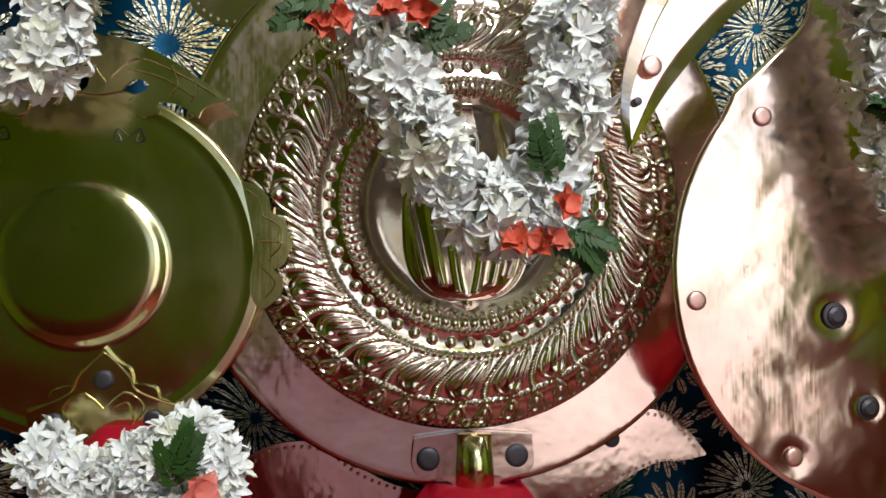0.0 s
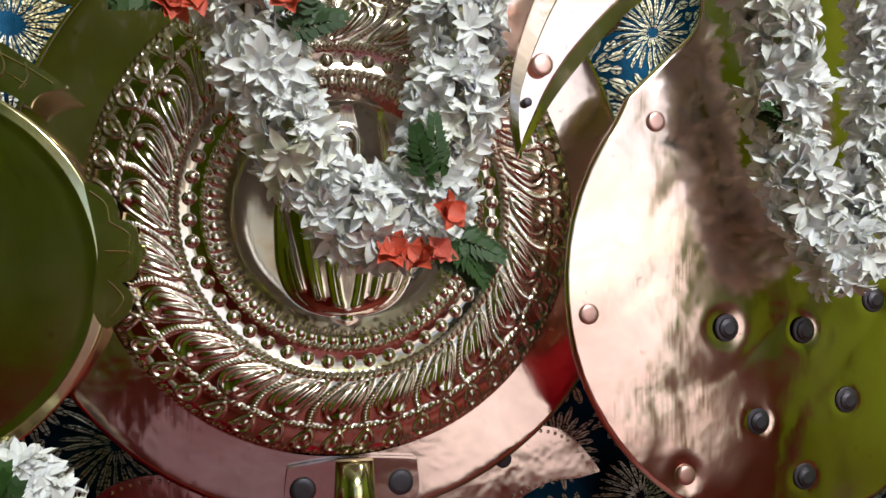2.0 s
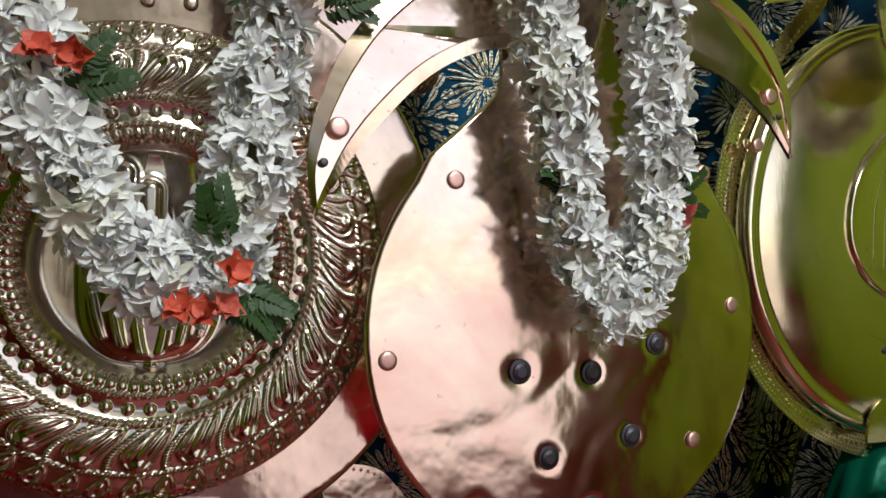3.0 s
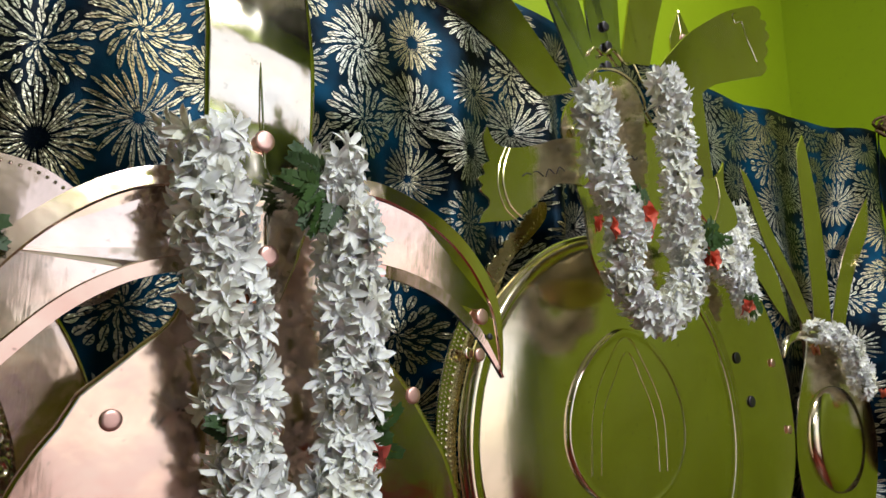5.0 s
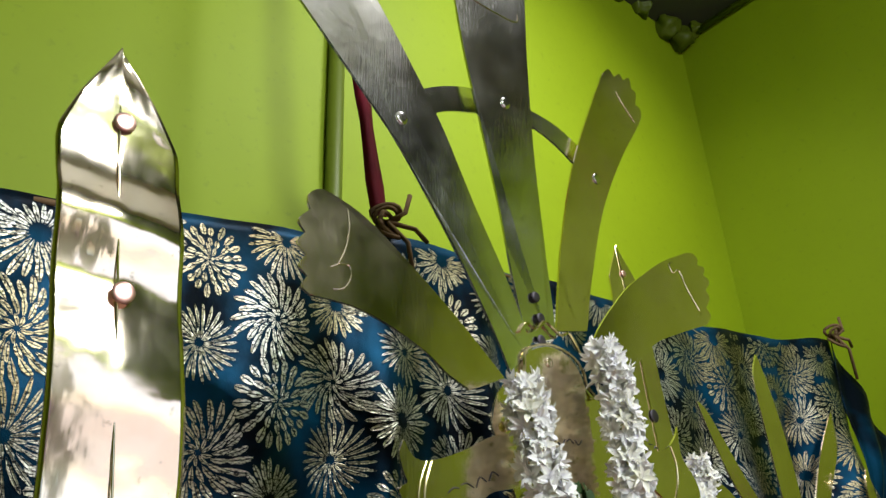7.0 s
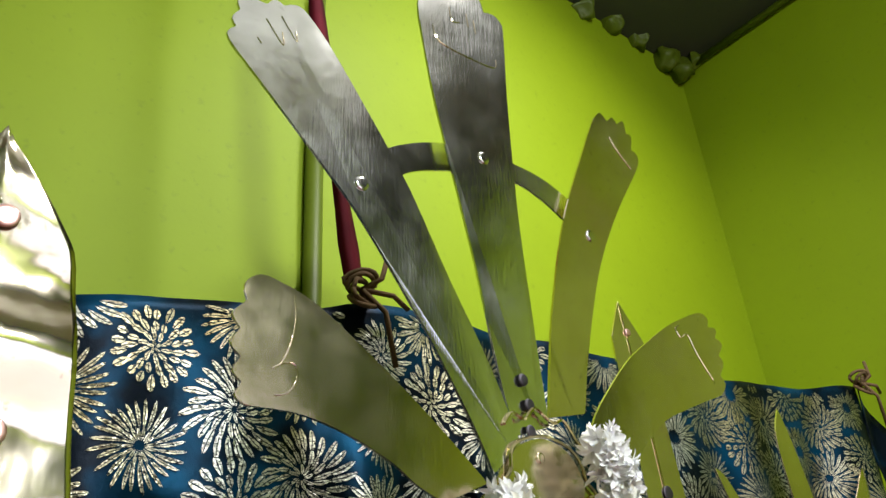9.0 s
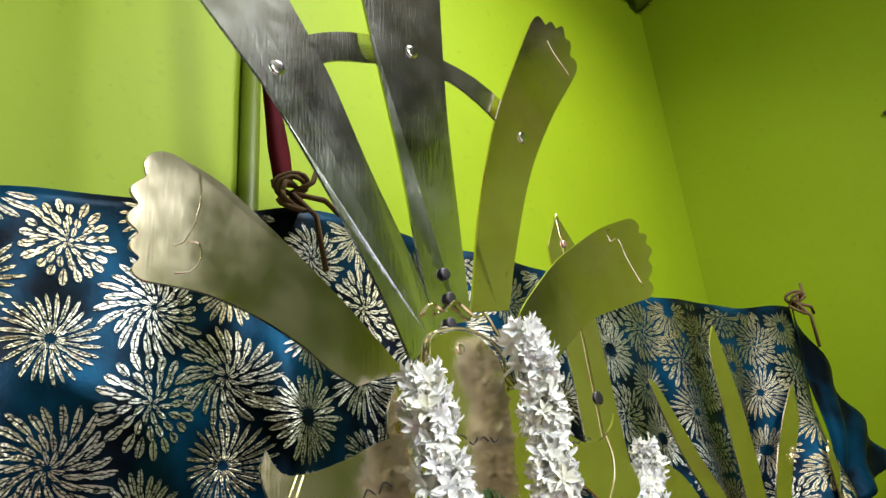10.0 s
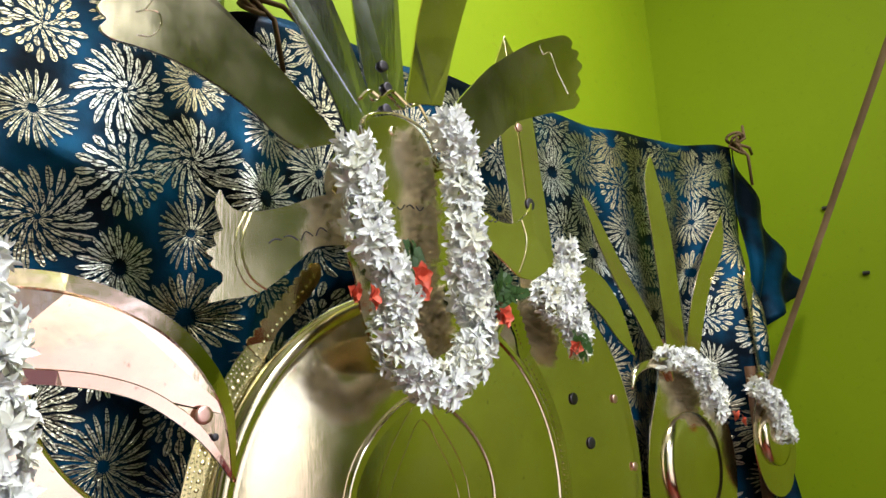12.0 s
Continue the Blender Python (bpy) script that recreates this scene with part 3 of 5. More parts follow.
# loose corner of the hanging, folded forward
bm = bmesh.new()
rows = []
for i in range(25):
    t = i / 24
    row = []
    for j in range(15):
        s = j / 14
        # a flap that spreads from the knot to a hanging point
        top = Vector((2.735 + 0.34 * t, 0, 2.345 - 0.43 * t - 0.05 * math.sin(math.pi * t)))
        foot = Vector((2.735 + 0.34 * t ** 1.6, 0, 1.70 + 0.20 * t))
        x, z = (top * (1 - s) + foot * s).x, (top * (1 - s) + foot * s).z
        y = 0.935 - 0.02 * t + 0.03 * math.sin(8 * s + 5 * t) * s * (1 - t) + 0.014 * math.sin(17 * t + 2 * s)
        row.append(bm.verts.new((x, y, z)))
    rows.append(row)
for a, b in zip(rows, rows[1:]):
    for k in range(14):
        bm.faces.new((a[k], b[k], b[k + 1], a[k + 1]))
ext = bmesh.ops.extrude_face_region(bm, geom=list(bm.faces))
for v in ext["geom"]:
    if isinstance(v, bmesh.types.BMVert):
        v.co.y += 0.004
part("corner_fold", bm, SHADED_SATIN, hanging, "loose dark blue corner of the cloth", True)



# ---- standard with a bossed brass disc ----
def circle(x, z, r, n, a0=0.0, a1=2 * math.pi):
    return [(x + r * math.cos(a0 + (a1 - a0) * k / n), z + r * math.sin(a0 + (a1 - a0) * k / n)) for k in range(n)]


def brass_disc_standard():
    cx, cz, y = -0.193, 1.325, 0.765
    st = thing("brass_disc_standard", (cx, y, 0.1), "olive brass processional standard with a bossed round disc", "standard", "processional standards")
    pole(st, cx, y + 0.03, 0.1, 1.5)
    dish = lathe([(0, 0.0086), (0.05, 0.0085), (0.062, 0.0080), (0.068, 0.0070), (0.073, 0.0046), (0.076, 0.0022), (0.079, 0.0010), (0.083, 0.0008),
                        (0.11, 0.0010), (0.147, 0.0010), (0.1535, 0.0010), (0.1555, 0.0016), (0.158, 0.0017), (0.1605, 0.0008), (0.164, 0.0010), (0.167, 0.0), (0.167, -0.004), (0, -0.004)],
                       cx, y, cz, 128)
    for v in dish.verts:
        # the boss swells more on one side
        u = (v.co.x - cx) / 0.08 - 0.4 * (v.co.z - cz) / 0.08
        if math.hypot(v.co.x - cx, v.co.z - cz) < 0.0795 and v.co.y < y:
            v.co.y = y - (y - v.co.y) * (0.62 + 0.38 * max(-1, min(1, u)))
    part("disc", dish, OLD_BRASS, st, "olive brass disc with a raised round boss", True)
    for sgn in (1, -1):
        fx = lambda pts: [(cx + sgn * (p[0] - cx), *p[1:]) for p in pts]
        part("leaf_ornament", plate(curve(fx([(-0.20, 1.49), (-0.196, 1.553, 1), (-0.176, 1.54), (-0.150, 1.535), (-0.115, 1.52), (-0.085, 1.50), (-0.057, 1.481, 1),
                                              (-0.080, 1.474), (-0.086, 1.463, 1), (-0.105, 1.475), (-0.125, 1.477), (-0.120, 1.468, 1), (-0.140, 1.462), (-0.150, 1.478), (-0.13, 1.492), (-0.145, 1.499), (-0.16, 1.487)]), 6), y - 0.004, 0.004), OLD_BRASS, st)
        for pts in ([(-0.165, 1.50), (-0.14, 1.518), (-0.10, 1.502), (-0.07, 1.484)], [(-0.15, 1.508), (-0.12, 1.50), (-0.09, 1.482)], [(-0.185, 1.53), (-0.18, 1.51), (-0.17, 1.495)],
                    [(-0.11, 1.512), (-0.105, 1.495), (-0.112, 1.483)], [(-0.09, 1.50), (-0.088, 1.488), (-0.094, 1.478)]):
            part("etched_line", etched(fx(pts), y - 0.0045, 0.0008), OLD_BRASS, st)
        part("scalloped_lug", plate(curve(fx([(-0.047, 1.403, 1), (-0.035, 1.40), (-0.022, 1.388), (-0.020, 1.372, 1), (-0.006, 1.366), (-0.004, 1.352, 1), (0.002, 1.345), (-0.003, 1.333, 1),
                                              (-0.008, 1.322), (-0.018, 1.318, 1), (-0.008, 1.308), (-0.010, 1.295), (-0.018, 1.286, 1), (-0.03, 1.280), (-0.040, 1.30), (-0.036, 1.345)]), 6), y - 0.002, 0.004), OLD_BRASS, st)
        for pts in ([(-0.042, 1.395), (-0.030, 1.385), (-0.027, 1.37)], [(-0.028, 1.37), (-0.012, 1.36), (-0.012, 1.35)], [(-0.03, 1.345), (-0.010, 1.343), (-0.02, 1.33)], [(-0.028, 1.32), (-0.016, 1.305), (-0.026, 1.29)]):
            part("etched_line", etched(fx(pts), y - 0.0025, 0.0008), OLD_BRASS, st)
    k = [(-0.171, 1.247, 1), (-0.158, 1.232), (-0.148, 1.226), (-0.146, 1.212, 1), (-0.126, 1.209), (-0.122, 1.196, 1), (-0.103, 1.192, 1), (-0.106, 1.17), (-0.14, 1.155),
         (-0.20, 1.15), (-0.235, 1.17), (-0.238, 1.192, 1), (-0.22, 1.196, 1), (-0.216, 1.209), (-0.196, 1.212, 1), (-0.192, 1.226), (-0.184, 1.232)]
    part("crown_plate", plate(curve(k, 5), y - 0.006, 0.006), OLD_BRASS, st, "cut brass crown plate")
    for pts in ([(-0.171, 1.243), (-0.150, 1.222), (-0.140, 1.205), (-0.105, 1.19)], [(-0.171, 1.243), (-0.192, 1.222), (-0.202, 1.205), (-0.236, 1.19)],
                [(-0.171, 1.19), (-0.152, 1.205), (-0.135, 1.190), (-0.15, 1.170)], [(-0.171, 1.19), (-0.19, 1.205), (-0.207, 1.190), (-0.192, 1.170)], [(-0.165, 1.19), (-0.15, 1.195), (-0.145, 1.18)]):
        part("etched_line", etched(pts, y - 0.0068, 0.0009), OLD_BRASS, st)
    for x, z in ((-0.171, 1.217), (-0.127, 1.179), (-0.215, 1.179)):
        rivet(st, x, y - 0.007, z, 0.009, BOLT_STEEL, "bolt", "dark bolt head")
    for x in (-0.27, -0.15):
        for dx in (-1, 1):
            part("etched_scroll", etched([(x, 1.445), (x + dx * 0.010, 1.452), (x + dx * 0.014, 1.442), (x + dx * 0.007, 1.440), (x + dx * 0.009, 1.447)], y - 0.002, 0.0006), BOLT_STEEL, st)


brass_disc_standard()
garland([(-0.36, 0.70, 1.66), (-0.30, 0.70, 1.53), (-0.22, 0.70, 1.485), (-0.19, 0.70, 1.52), (-0.20, 0.71, 1.62), (-0.22, 0.73, 1.72)], "thick white flower garland hung on the olive brass standard", 3, 0.032, 210)
posy = garland([(-0.215, 0.72, 1.17), (-0.17, 0.70, 1.14), (-0.12, 0.69, 1.155), (-0.075, 0.70, 1.175), (-0.06, 0.70, 1.13), (-0.11, 0.69, 1.10), (-0.17, 0.70, 1.09)], "bunch of small white flowers below the olive brass disc", 5, 0.026, 230,
               [(-0.085, 0.665, 1.135)], [(-0.09, 0.665, 1.15, 0.1, 1), (-0.15, 0.68, 1.10, -0.3, -1)])


def ruffle(x, y, z0, z1, r0, r1, folds, depth):
    """A gathered bundle of cloth round a pole."""
    bm = bmesh.new()
    rings = []
    for j in range(13):
        t = j / 12
        rr = r1 + (r0 - r1) * t ** 0.7
        rings.append([bm.verts.new((x + (rr + depth * t * math.sin(folds * a + 3 * t)) * math.cos(a), y + 0.6 * (rr + depth * t * math.sin(folds * a + 3 * t)) * math.sin(a), z1 + (z0 - z1) * t + 0.006 * math.sin(5 * a)))
                      for a in [2 * math.pi * k / 72 for k in range(72)]])
    for a, b in zip(rings, rings[1:]):
        for k in range(72):
            bm.faces.new((a[k], a[(k + 1) % 72], b[(k + 1) % 72], b[k]))
    bm.faces.new(rings[0])
    bm.faces.new(rings[-1][::-1])
    return bm


single("red_drape", ruffle(-0.135, 0.765, 0.90, 1.17, 0.15, 0.05, 11, 0.022), RED_CLOTH, "crimson cloth gathered under the brass disc standard", "cloth", smooth=True)


# ---- standard with an embossed disc ----
def relief(r, a):
    """Height of the beaten ornament at radius r and angle a (arrays, plan units)."""
    h = np.zeros_like(r)

    def band(r0, r1, s=0.0012):
        return 1 / (1 + np.exp(-(r - r0) / s)) * 1 / (1 + np.exp((r - r1) / s))

    def rope(rc, w, n, high):
        return high * np.exp(-((r - rc) / w) ** 2) * (0.66 + 0.34 * np.sin(a * n + (r - rc) * 700))

    h += 0.016 * band(0.108, 0.226, 0.005)
    h += 0.008 * np.exp(-((r - 0.176) / 0.022) ** 2)
    for rc, w, n, high in ((0.2262, 0.0026, 200, 0.0055), (0.2005, 0.0024, 180, 0.005), (0.1535, 0.0026, 150, 0.006), (0.1275, 0.0024, 125, 0.0055)):
        h += rope(rc, w, n, high)
    h -= 0.0035 * np.exp(-((r - 0.1405) / 0.0075) ** 2)
    # drops in the outer band
    n = 48
    u = ((a * n / (2 * np.pi) + (r - 0.213) * 12) % 1 - 0.5) * (2 * np.pi * 0.213 / n)
    v = r - 0.2135
    wide = 0.0072 + 0.30 * v
    d = np.sqrt((u / np.maximum(wide, 0.002)) ** 2 + (v / 0.0098) ** 2)
    h += 0.0050 * np.exp(-((d - 0.92) / 0.2) ** 2) + 0.0042 * np.exp(-(d / 0.42) ** 2)
    # curled leaves in the main band, parted by beaded lines
    n = 24
    k = (a * n / (2 * np.pi) + (r - 0.1535) * 15 + 0.25 * np.sin((r - 0.1535) * 66)) % 1
    v = (r - 0.1535) / 0.047
    inside = band(0.1560, 0.1980, 0.0010)
    h += inside * 0.0042 * np.exp(-((np.minimum(k, 1 - k)) / 0.055) ** 2) * (0.62 + 0.38 * np.sin(r * 2300))
    w = 0.36 - 0.10 * np.abs(v - 0.35)
    d = np.sqrt(((k - 0.5) / w) ** 2 + ((v - 0.5) / 0.44) ** 2)
    h += inside * (0.0034 * np.exp(-((d - 0.95) / 0.10) ** 2) + 0.0062 * np.exp(-(d / 0.8) ** 4))
    stroke = np.abs(np.sin((k - 0.5 + 0.30 * (v - 0.5) ** 2) * np.pi * 5.2))
    h += inside * 0.0042 * (1 - stroke ** 1.2) * np.exp(-(((k - 0.5) / 0.27) ** 4)) * np.exp(-(((v - 0.40) / 0.26) ** 4))
    eye = np.sqrt(((k - 0.54) / 0.15) ** 2 + ((v - 0.82) / 0.11) ** 2)
    h += inside * 0.0075 * np.exp(-eye ** 2)
    # round beads
    n = 46
    u = ((a * n / (2 * np.pi)) % 1 - 0.5) * (2 * np.pi * 0.1405 / n)
    d = np.sqrt(u ** 2 + (r - 0.1405) ** 2)
    h += 0.0085 * np.sqrt(np.clip(1 - (d / 0.0056) ** 2, 0, 1))
    # small arches round the field
    n = 76
    u = ((a * n / (2 * np.pi)) % 1 - 0.5) * (2 * np.pi * 0.117 / n)
    d = np.sqrt((u / 0.0040) ** 2 + ((r - 0.118) / 0.0062) ** 2)
    h += 0.0042 * np.exp(-d ** 4)
    # the vase in the middle
    x, z = r * np.cos(a), r * np.sin(a)
    zz = z + 0.02
    half = np.where(zz < 0.02, 0.060 * np.clip(1 - ((zz - 0.02) / 0.098) ** 4, 0, 1) ** 0.4, 0.060 - 0.25 * np.clip(zz - 0.02, 0, 0.1))
    edge = half - np.abs(x)
    vase = 1 / (1 + np.exp(-edge / 0.003)) * (zz > -0.08) * (r < 0.105)
    h += 0.017 * vase * np.clip(edge / 0.03, 0, 1) ** 0.5 + 0.004 * np.exp(-(edge / 0.0035) ** 2) * (r < 0.107) * (zz > -0.082) * (zz < 0.06)
    for side in (-1, 1):
        for q in range(3):
            bend = x * side - 0.004 - 0.012 * q - 0.5 * np.sqrt(np.maximum(zz + 0.075, 0)) * (0.10 + 0.05 * q)
            h += vase * 0.0050 * np.exp(-(bend / 0.0034) ** 2) * (zz < 0.03) * (zz > -0.07 + 0.008 * q)
    for fx, top in ((-0.028, 0.088), (-0.003, 0.072)):
        d = np.sqrt(((x - fx) / 0.010) ** 2 + (np.maximum(np.abs(z - top + 0.035) - 0.028, 0) / 0.010) ** 2)
        h += 0.010 * np.exp(-d ** 4) + 0.002 * np.exp(-((d - 1.5) / 0.25) ** 2)
    return 0.016 * band(0.108, 0.226, 0.004) * 0.5 + 0.6 * h


def embossed_disc(parent, cx, y, cz):
    na, radii = 1500, np.concatenate([np.linspace(0.004, 0.105, 80), np.linspace(0.1056, 0.2295, 180)])
    ang = np.arange(na) * 2 * np.pi / na
    R, A = np.meshgrid(radii, ang, indexing="ij")
    H = relief(R, A)
    co = np.stack([cx + R * np.cos(A), y - H, cz + R * np.sin(A)], -1).reshape(-1, 3)
    i, k = np.meshgrid(np.arange(len(radii) - 1), np.arange(na), indexing="ij")
    q = (k + 1) % na
    faces = np.stack([i * na + k, (i + 1) * na + k, (i + 1) * na + q, i * na + q], -1).reshape(-1, 4)
    scale, shift = PLAN[0][0], Vector((0, 0, PLAN[2][3])) - parent.location
    co = co * scale + np.array(shift)
    verts = [tuple(v) for v in co.tolist()]
    polys = [tuple(f) for f in faces.tolist()] + [tuple(range(na))[::-1]]
    me = bpy.data.meshes.new("embossed_disc")
    me.from_pydata(verts, [], polys)
    me.materials.append(SILVERED)
    me.shade_smooth()
    ob = new("embossed_disc", me)
    ob.parent = parent
    return tagged(ob, "silvered copper disc beaten with leaves, beads and a vase")


def embossed_standard():
    cx, cz, y = 0.176, 1.382, 0.795
    st = thing("embossed_standard", (0.182, y, 0.1), "copper processional standard with a richly embossed silvered disc", "standard", "processional standards")
    pole(st, 0.182, y + 0.03, 0.1, 1.6)
    part("backing_plate", lathe([(0, 0.001), (0.2, 0.001), (0.285, 0.0), (0.292, 0.0008), (0.297, 0.0), (0.297, -0.004), (0, -0.004)], 0.18, y, 1.388, 128), RED_COPPER, st, "plain polished copper backing plate", True)
    embossed_disc(st, cx, y - 0.003, cz)
    part("neck", plate(curve([(0.09, 1.66, 1), (0.10, 1.72), (0.11, 1.95), (0.115, 2.05, 1), (0.245, 2.05, 1), (0.25, 1.95), (0.26, 1.72), (0.27, 1.66, 1)], 6), y - 0.004, 0.004), RED_COPPER, st)
    for x, z in ((0.155, 1.655), (0.167, 1.635), (0.195, 1.655), (0.207, 1.637)):
        rivet(st, x, y - 0.003, z, 0.007, RED_COPPER, "stud", "small beaten stud")
    # collar with two bolts
    part("collar", plate(curve([(0.120, 1.145, 1), (0.18, 1.150), (0.242, 1.145, 1), (0.244, 1.115), (0.236, 1.105, 1), (0.21, 1.10), (0.205, 1.085, 1), (0.162, 1.085, 1), (0.157, 1.10), (0.128, 1.105, 1), (0.118, 1.115)], 5), y - 0.010, 0.008), RED_COPPER, st, "worn copper collar")
    bm = bmesh.new()
    bmesh.ops.create_cone(bm, cap_ends=True, segments=24, radius1=0.021, radius2=0.018, depth=0.065, matrix=Matrix.Translation((0.182, y - 0.008, 1.115)))
    part("socket", bm, OLD_BRASS, st, "round brass socket", True)
    for x in (0.134, 0.226):
        rivet(st, x, y - 0.011, 1.124, 0.012, BOLT_STEEL, "bolt", "dark bolt head")
    # lower and upper leaves
    low = [(0.20, 1.090, 1), (0.235, 1.097), (0.275, 1.108), (0.31, 1.128), (0.345, 1.152), (0.380, 1.158), (0.415, 1.150), (0.437, 1.130), (0.458, 1.103, 1),
           (0.43, 1.098), (0.40, 1.097), (0.37, 1.085), (0.34, 1.068), (0.30, 1.050), (0.25, 1.040), (0.20, 1.045, 1)]
    up = [(0.245, 1.72, 1), (0.29, 1.722), (0.34, 1.716), (0.40, 1.706), (0.455, 1.668), (0.484, 1.615, 1), (0.478, 1.590), (0.455, 1.574), (0.42, 1.575), (0.37, 1.60), (0.31, 1.645), (0.25, 1.665, 1)]
    for sgn in (1, -1):
        for name, pts, yy in (("lower_leaf", low, y + 0.035), ("upper_leaf", up, y + 0.02)):
            line = curve([(0.182 + sgn * (p[0] - 0.182) + (0 if sgn > 0 else 0.012), p[1] - (0 if sgn > 0 else 0.022 if "low" in name else 0.004), *p[2:]) for p in pts], 7)
            leaf = part(name, plate(line, yy, 0.004), RED_COPPER, st, "copper leaf with a dotted edge")
            c = Vector((sum(p[0] for p in line) / len(line), sum(p[1] for p in line) / len(line)))
            inner = [tuple(Vector(p) + (c - Vector(p)).normalized() * 0.007) for p in line]
            part("dotted_edge", beads(bmesh.new(), along(inner, 0.0085), yy, 0.0022, 0.5), RED_COPPER, leaf)
    for x, z in ((0.062, 1.115), (0.345, 1.125)):
        rivet(st, x, y + 0.034, z, 0.009, BOLT_STEEL, "bolt", "dark bolt head")


embossed_standard()
single("red_drape", ruffle(0.182, 0.785, 0.80, 1.092, 0.16, 0.05, 13, 0.018), RED_CLOTH, "red satin with gold tinsel gathered under the copper collar", "cloth", smooth=True)
bm = bmesh.new()
rg = random.Random(8)
beads(bm, [(0.182 + rg.uniform(-0.06, 0.06), rg.uniform(1.05, 1.09)) for _ in range(90)], 0.742, 0.002)
single("tinsel", bm, THREAD, "gold tinsel specks on the red satin", "trim", "stuff")
garland([(0.055, 0.70, 1.70), (0.062, 0.70, 1.60), (0.090, 0.70, 1.515), (0.112, 0.69, 1.455), (0.140, 0.69, 1.405), (0.180, 0.685, 1.365), (0.215, 0.685, 1.36), (0.238, 0.69, 1.41), (0.252, 0.69, 1.47),
         (0.262, 0.70, 1.54), (0.272, 0.70, 1.60), (0.272, 0.71, 1.70)], "long white flower garland with orange blooms over the embossed disc", 9, 0.039, 300,
        [(0.105, 0.665, 1.542), (0.045, 0.67, 1.525), (0.214, 0.65, 1.356), (0.212, 0.652, 1.340), (0.265, 0.66, 1.625), (0.30, 0.665, 1.615)],
        [(0.240, 0.665, 1.352, 0.9, -0.5), (0.225, 0.655, 1.40, -0.2, 1), (0.25, 0.668, 1.345, 0.6, -0.9), (0.035, 0.675, 1.54, -1, 0.2), (0.115, 0.67, 1.52, 0.6, 0.2), (0.235, 0.672, 1.61, -1, 0.1), (0.315, 0.67, 1.60, 1, 0)])


# ---- copper standard with horns and a sword ----
def sword_standard():
    y = 0.712
    st = thing("sword_standard", (0.62, y, 0.1), "polished copper processional standard with curved horns and tall blade", "standard", "processional standards")
    pole(st, 0.64, y + 0.03, 0.1, 1.6)
    cx, cz, r = 0.608, 1.312, 0.243
    arc = circle(cx, cz, r, 44, radians(142), radians(400))
    up = [(arc[-1][0] - 0.002, arc[-1][1]), (0.770, 1.50), (0.735, 1.535), (0.708, 1.575), (0.700, 1.62), (0.700, 1.66, 1), (0.505, 1.66, 1), (0.510, 1.60), (0.505, 1.56), (0.470, 1.525), (0.430, 1.488)]
    body = arc[:-1] + curve([(p[0], p[1], 1) if i in (0,) else p for i, p in enumerate(up)], 5, False)[1:]
    # a gently dished, hand-beaten sheet
    dents = ((0.533, 1.268, 0.016), (0.621, 1.263, 0.013), (0.707, 1.292, 0.012), (0.567, 1.176, 0.012), (0.672, 1.191, 0.012), (0.620, 1.118, 0.012), (0.487, 1.130, 0.014))
    part("body", beaten(body, (0.608, 1.312), y, dents), COPPER, st, "round polished copper body, beaten and dimpled round its bolts", True)
    for x, z in ((0.459, 1.465), (0.388, 1.285), (0.487, 1.130), (0.760, 1.179), (0.819, 1.334), (0.777, 1.490), (0.612, 1.455)):
        rivet(st, x, y - 0.0005, z, 0.0095)
    for x, z in ((0.533, 1.268), (0.621, 1.263), (0.707, 1.292), (0.567, 1.176), (0.672, 1.191), (0.620, 1.118)):
        bolt(st, x, y - 0.0005, z, 0.0095)
    left = [(0.540, 1.695), (0.490, 1.692), (0.445, 1.680), (0.401, 1.653), (0.360, 1.614), (0.328, 1.567), (0.305, 1.505), (0.300, 1.462), (0.307, 1.420, 1),
            (0.326, 1.452), (0.352, 1.489), (0.404, 1.547), (0.448, 1.578), (0.490, 1.594), (0.540, 1.605, 1)]
    right = [(0.660, 1.725), (0.715, 1.722), (0.770, 1.708), (0.826, 1.680), (0.868, 1.640), (0.890, 1.598), (0.896, 1.550), (0.894, 1.512, 1),
             (0.870, 1.542), (0.845, 1.566), (0.800, 1.596), (0.755, 1.611), (0.710, 1.617), (0.660, 1.620, 1)]
    for pts, yy in ((left, 0.676), (right, 0.692)):
        left_horn = pts if pts[0][0] < 0.6 else None
        pts = [(*pts[0], 1)] + pts[1:]
        left_horn = pts if left_horn else None
        line = curve(pts, 8)
        horn = part("horn", plate(line, lambda x, z, yy=yy: yy + 0.02 * max(0, 1 - abs(x - 0.6) / 0.12), 0.004, 0.001), COPPER, st, "curved copper horn")
        cut = next(i for i, p in enumerate(pts) if len(p) > 2 and i > 0) * 8
        for name, seg, wide in (("outer_rim", line[:cut + 1], 0.017), ("inner_rim", line[cut:-8], 0.013)):
            m, band = len(seg), []
            for i, p in enumerate(seg):
                d = Vector(seg[min(i + 1, m - 1)]) - Vector(seg[max(i - 1, 0)])
                side = Vector((-d.y, d.x)).normalized() * (-1 if pts is not left_horn else 1)
                t = i / (m - 1) if name == "inner_rim" else 1 - i / (m - 1)
                band.append(tuple(Vector(p) + side * wide * min(1, 0.15 + 2.2 * t)))
            strip, rows = bmesh.new(), []
            base = lambda p, yy=yy: yy + 0.02 * max(0, 1 - abs(p[0] - 0.6) / 0.12)
            for p, q in zip(seg, band):
                o = tuple(Vector(q) + (Vector(q) - Vector(p)) * 0.12)
                rows.append([strip.verts.new((c[0], base(c) - h, c[1])) for c, h in ((p, 0.0006), (q, 0.0024), (o, -0.0002))])
            for a, b in zip(rows, rows[1:]):
                for k in (0, 1):
                    strip.faces.new((a[k], a[k + 1], b[k + 1], b[k]))
            part(name, strip, COPPER, horn, "hammered rim strip")
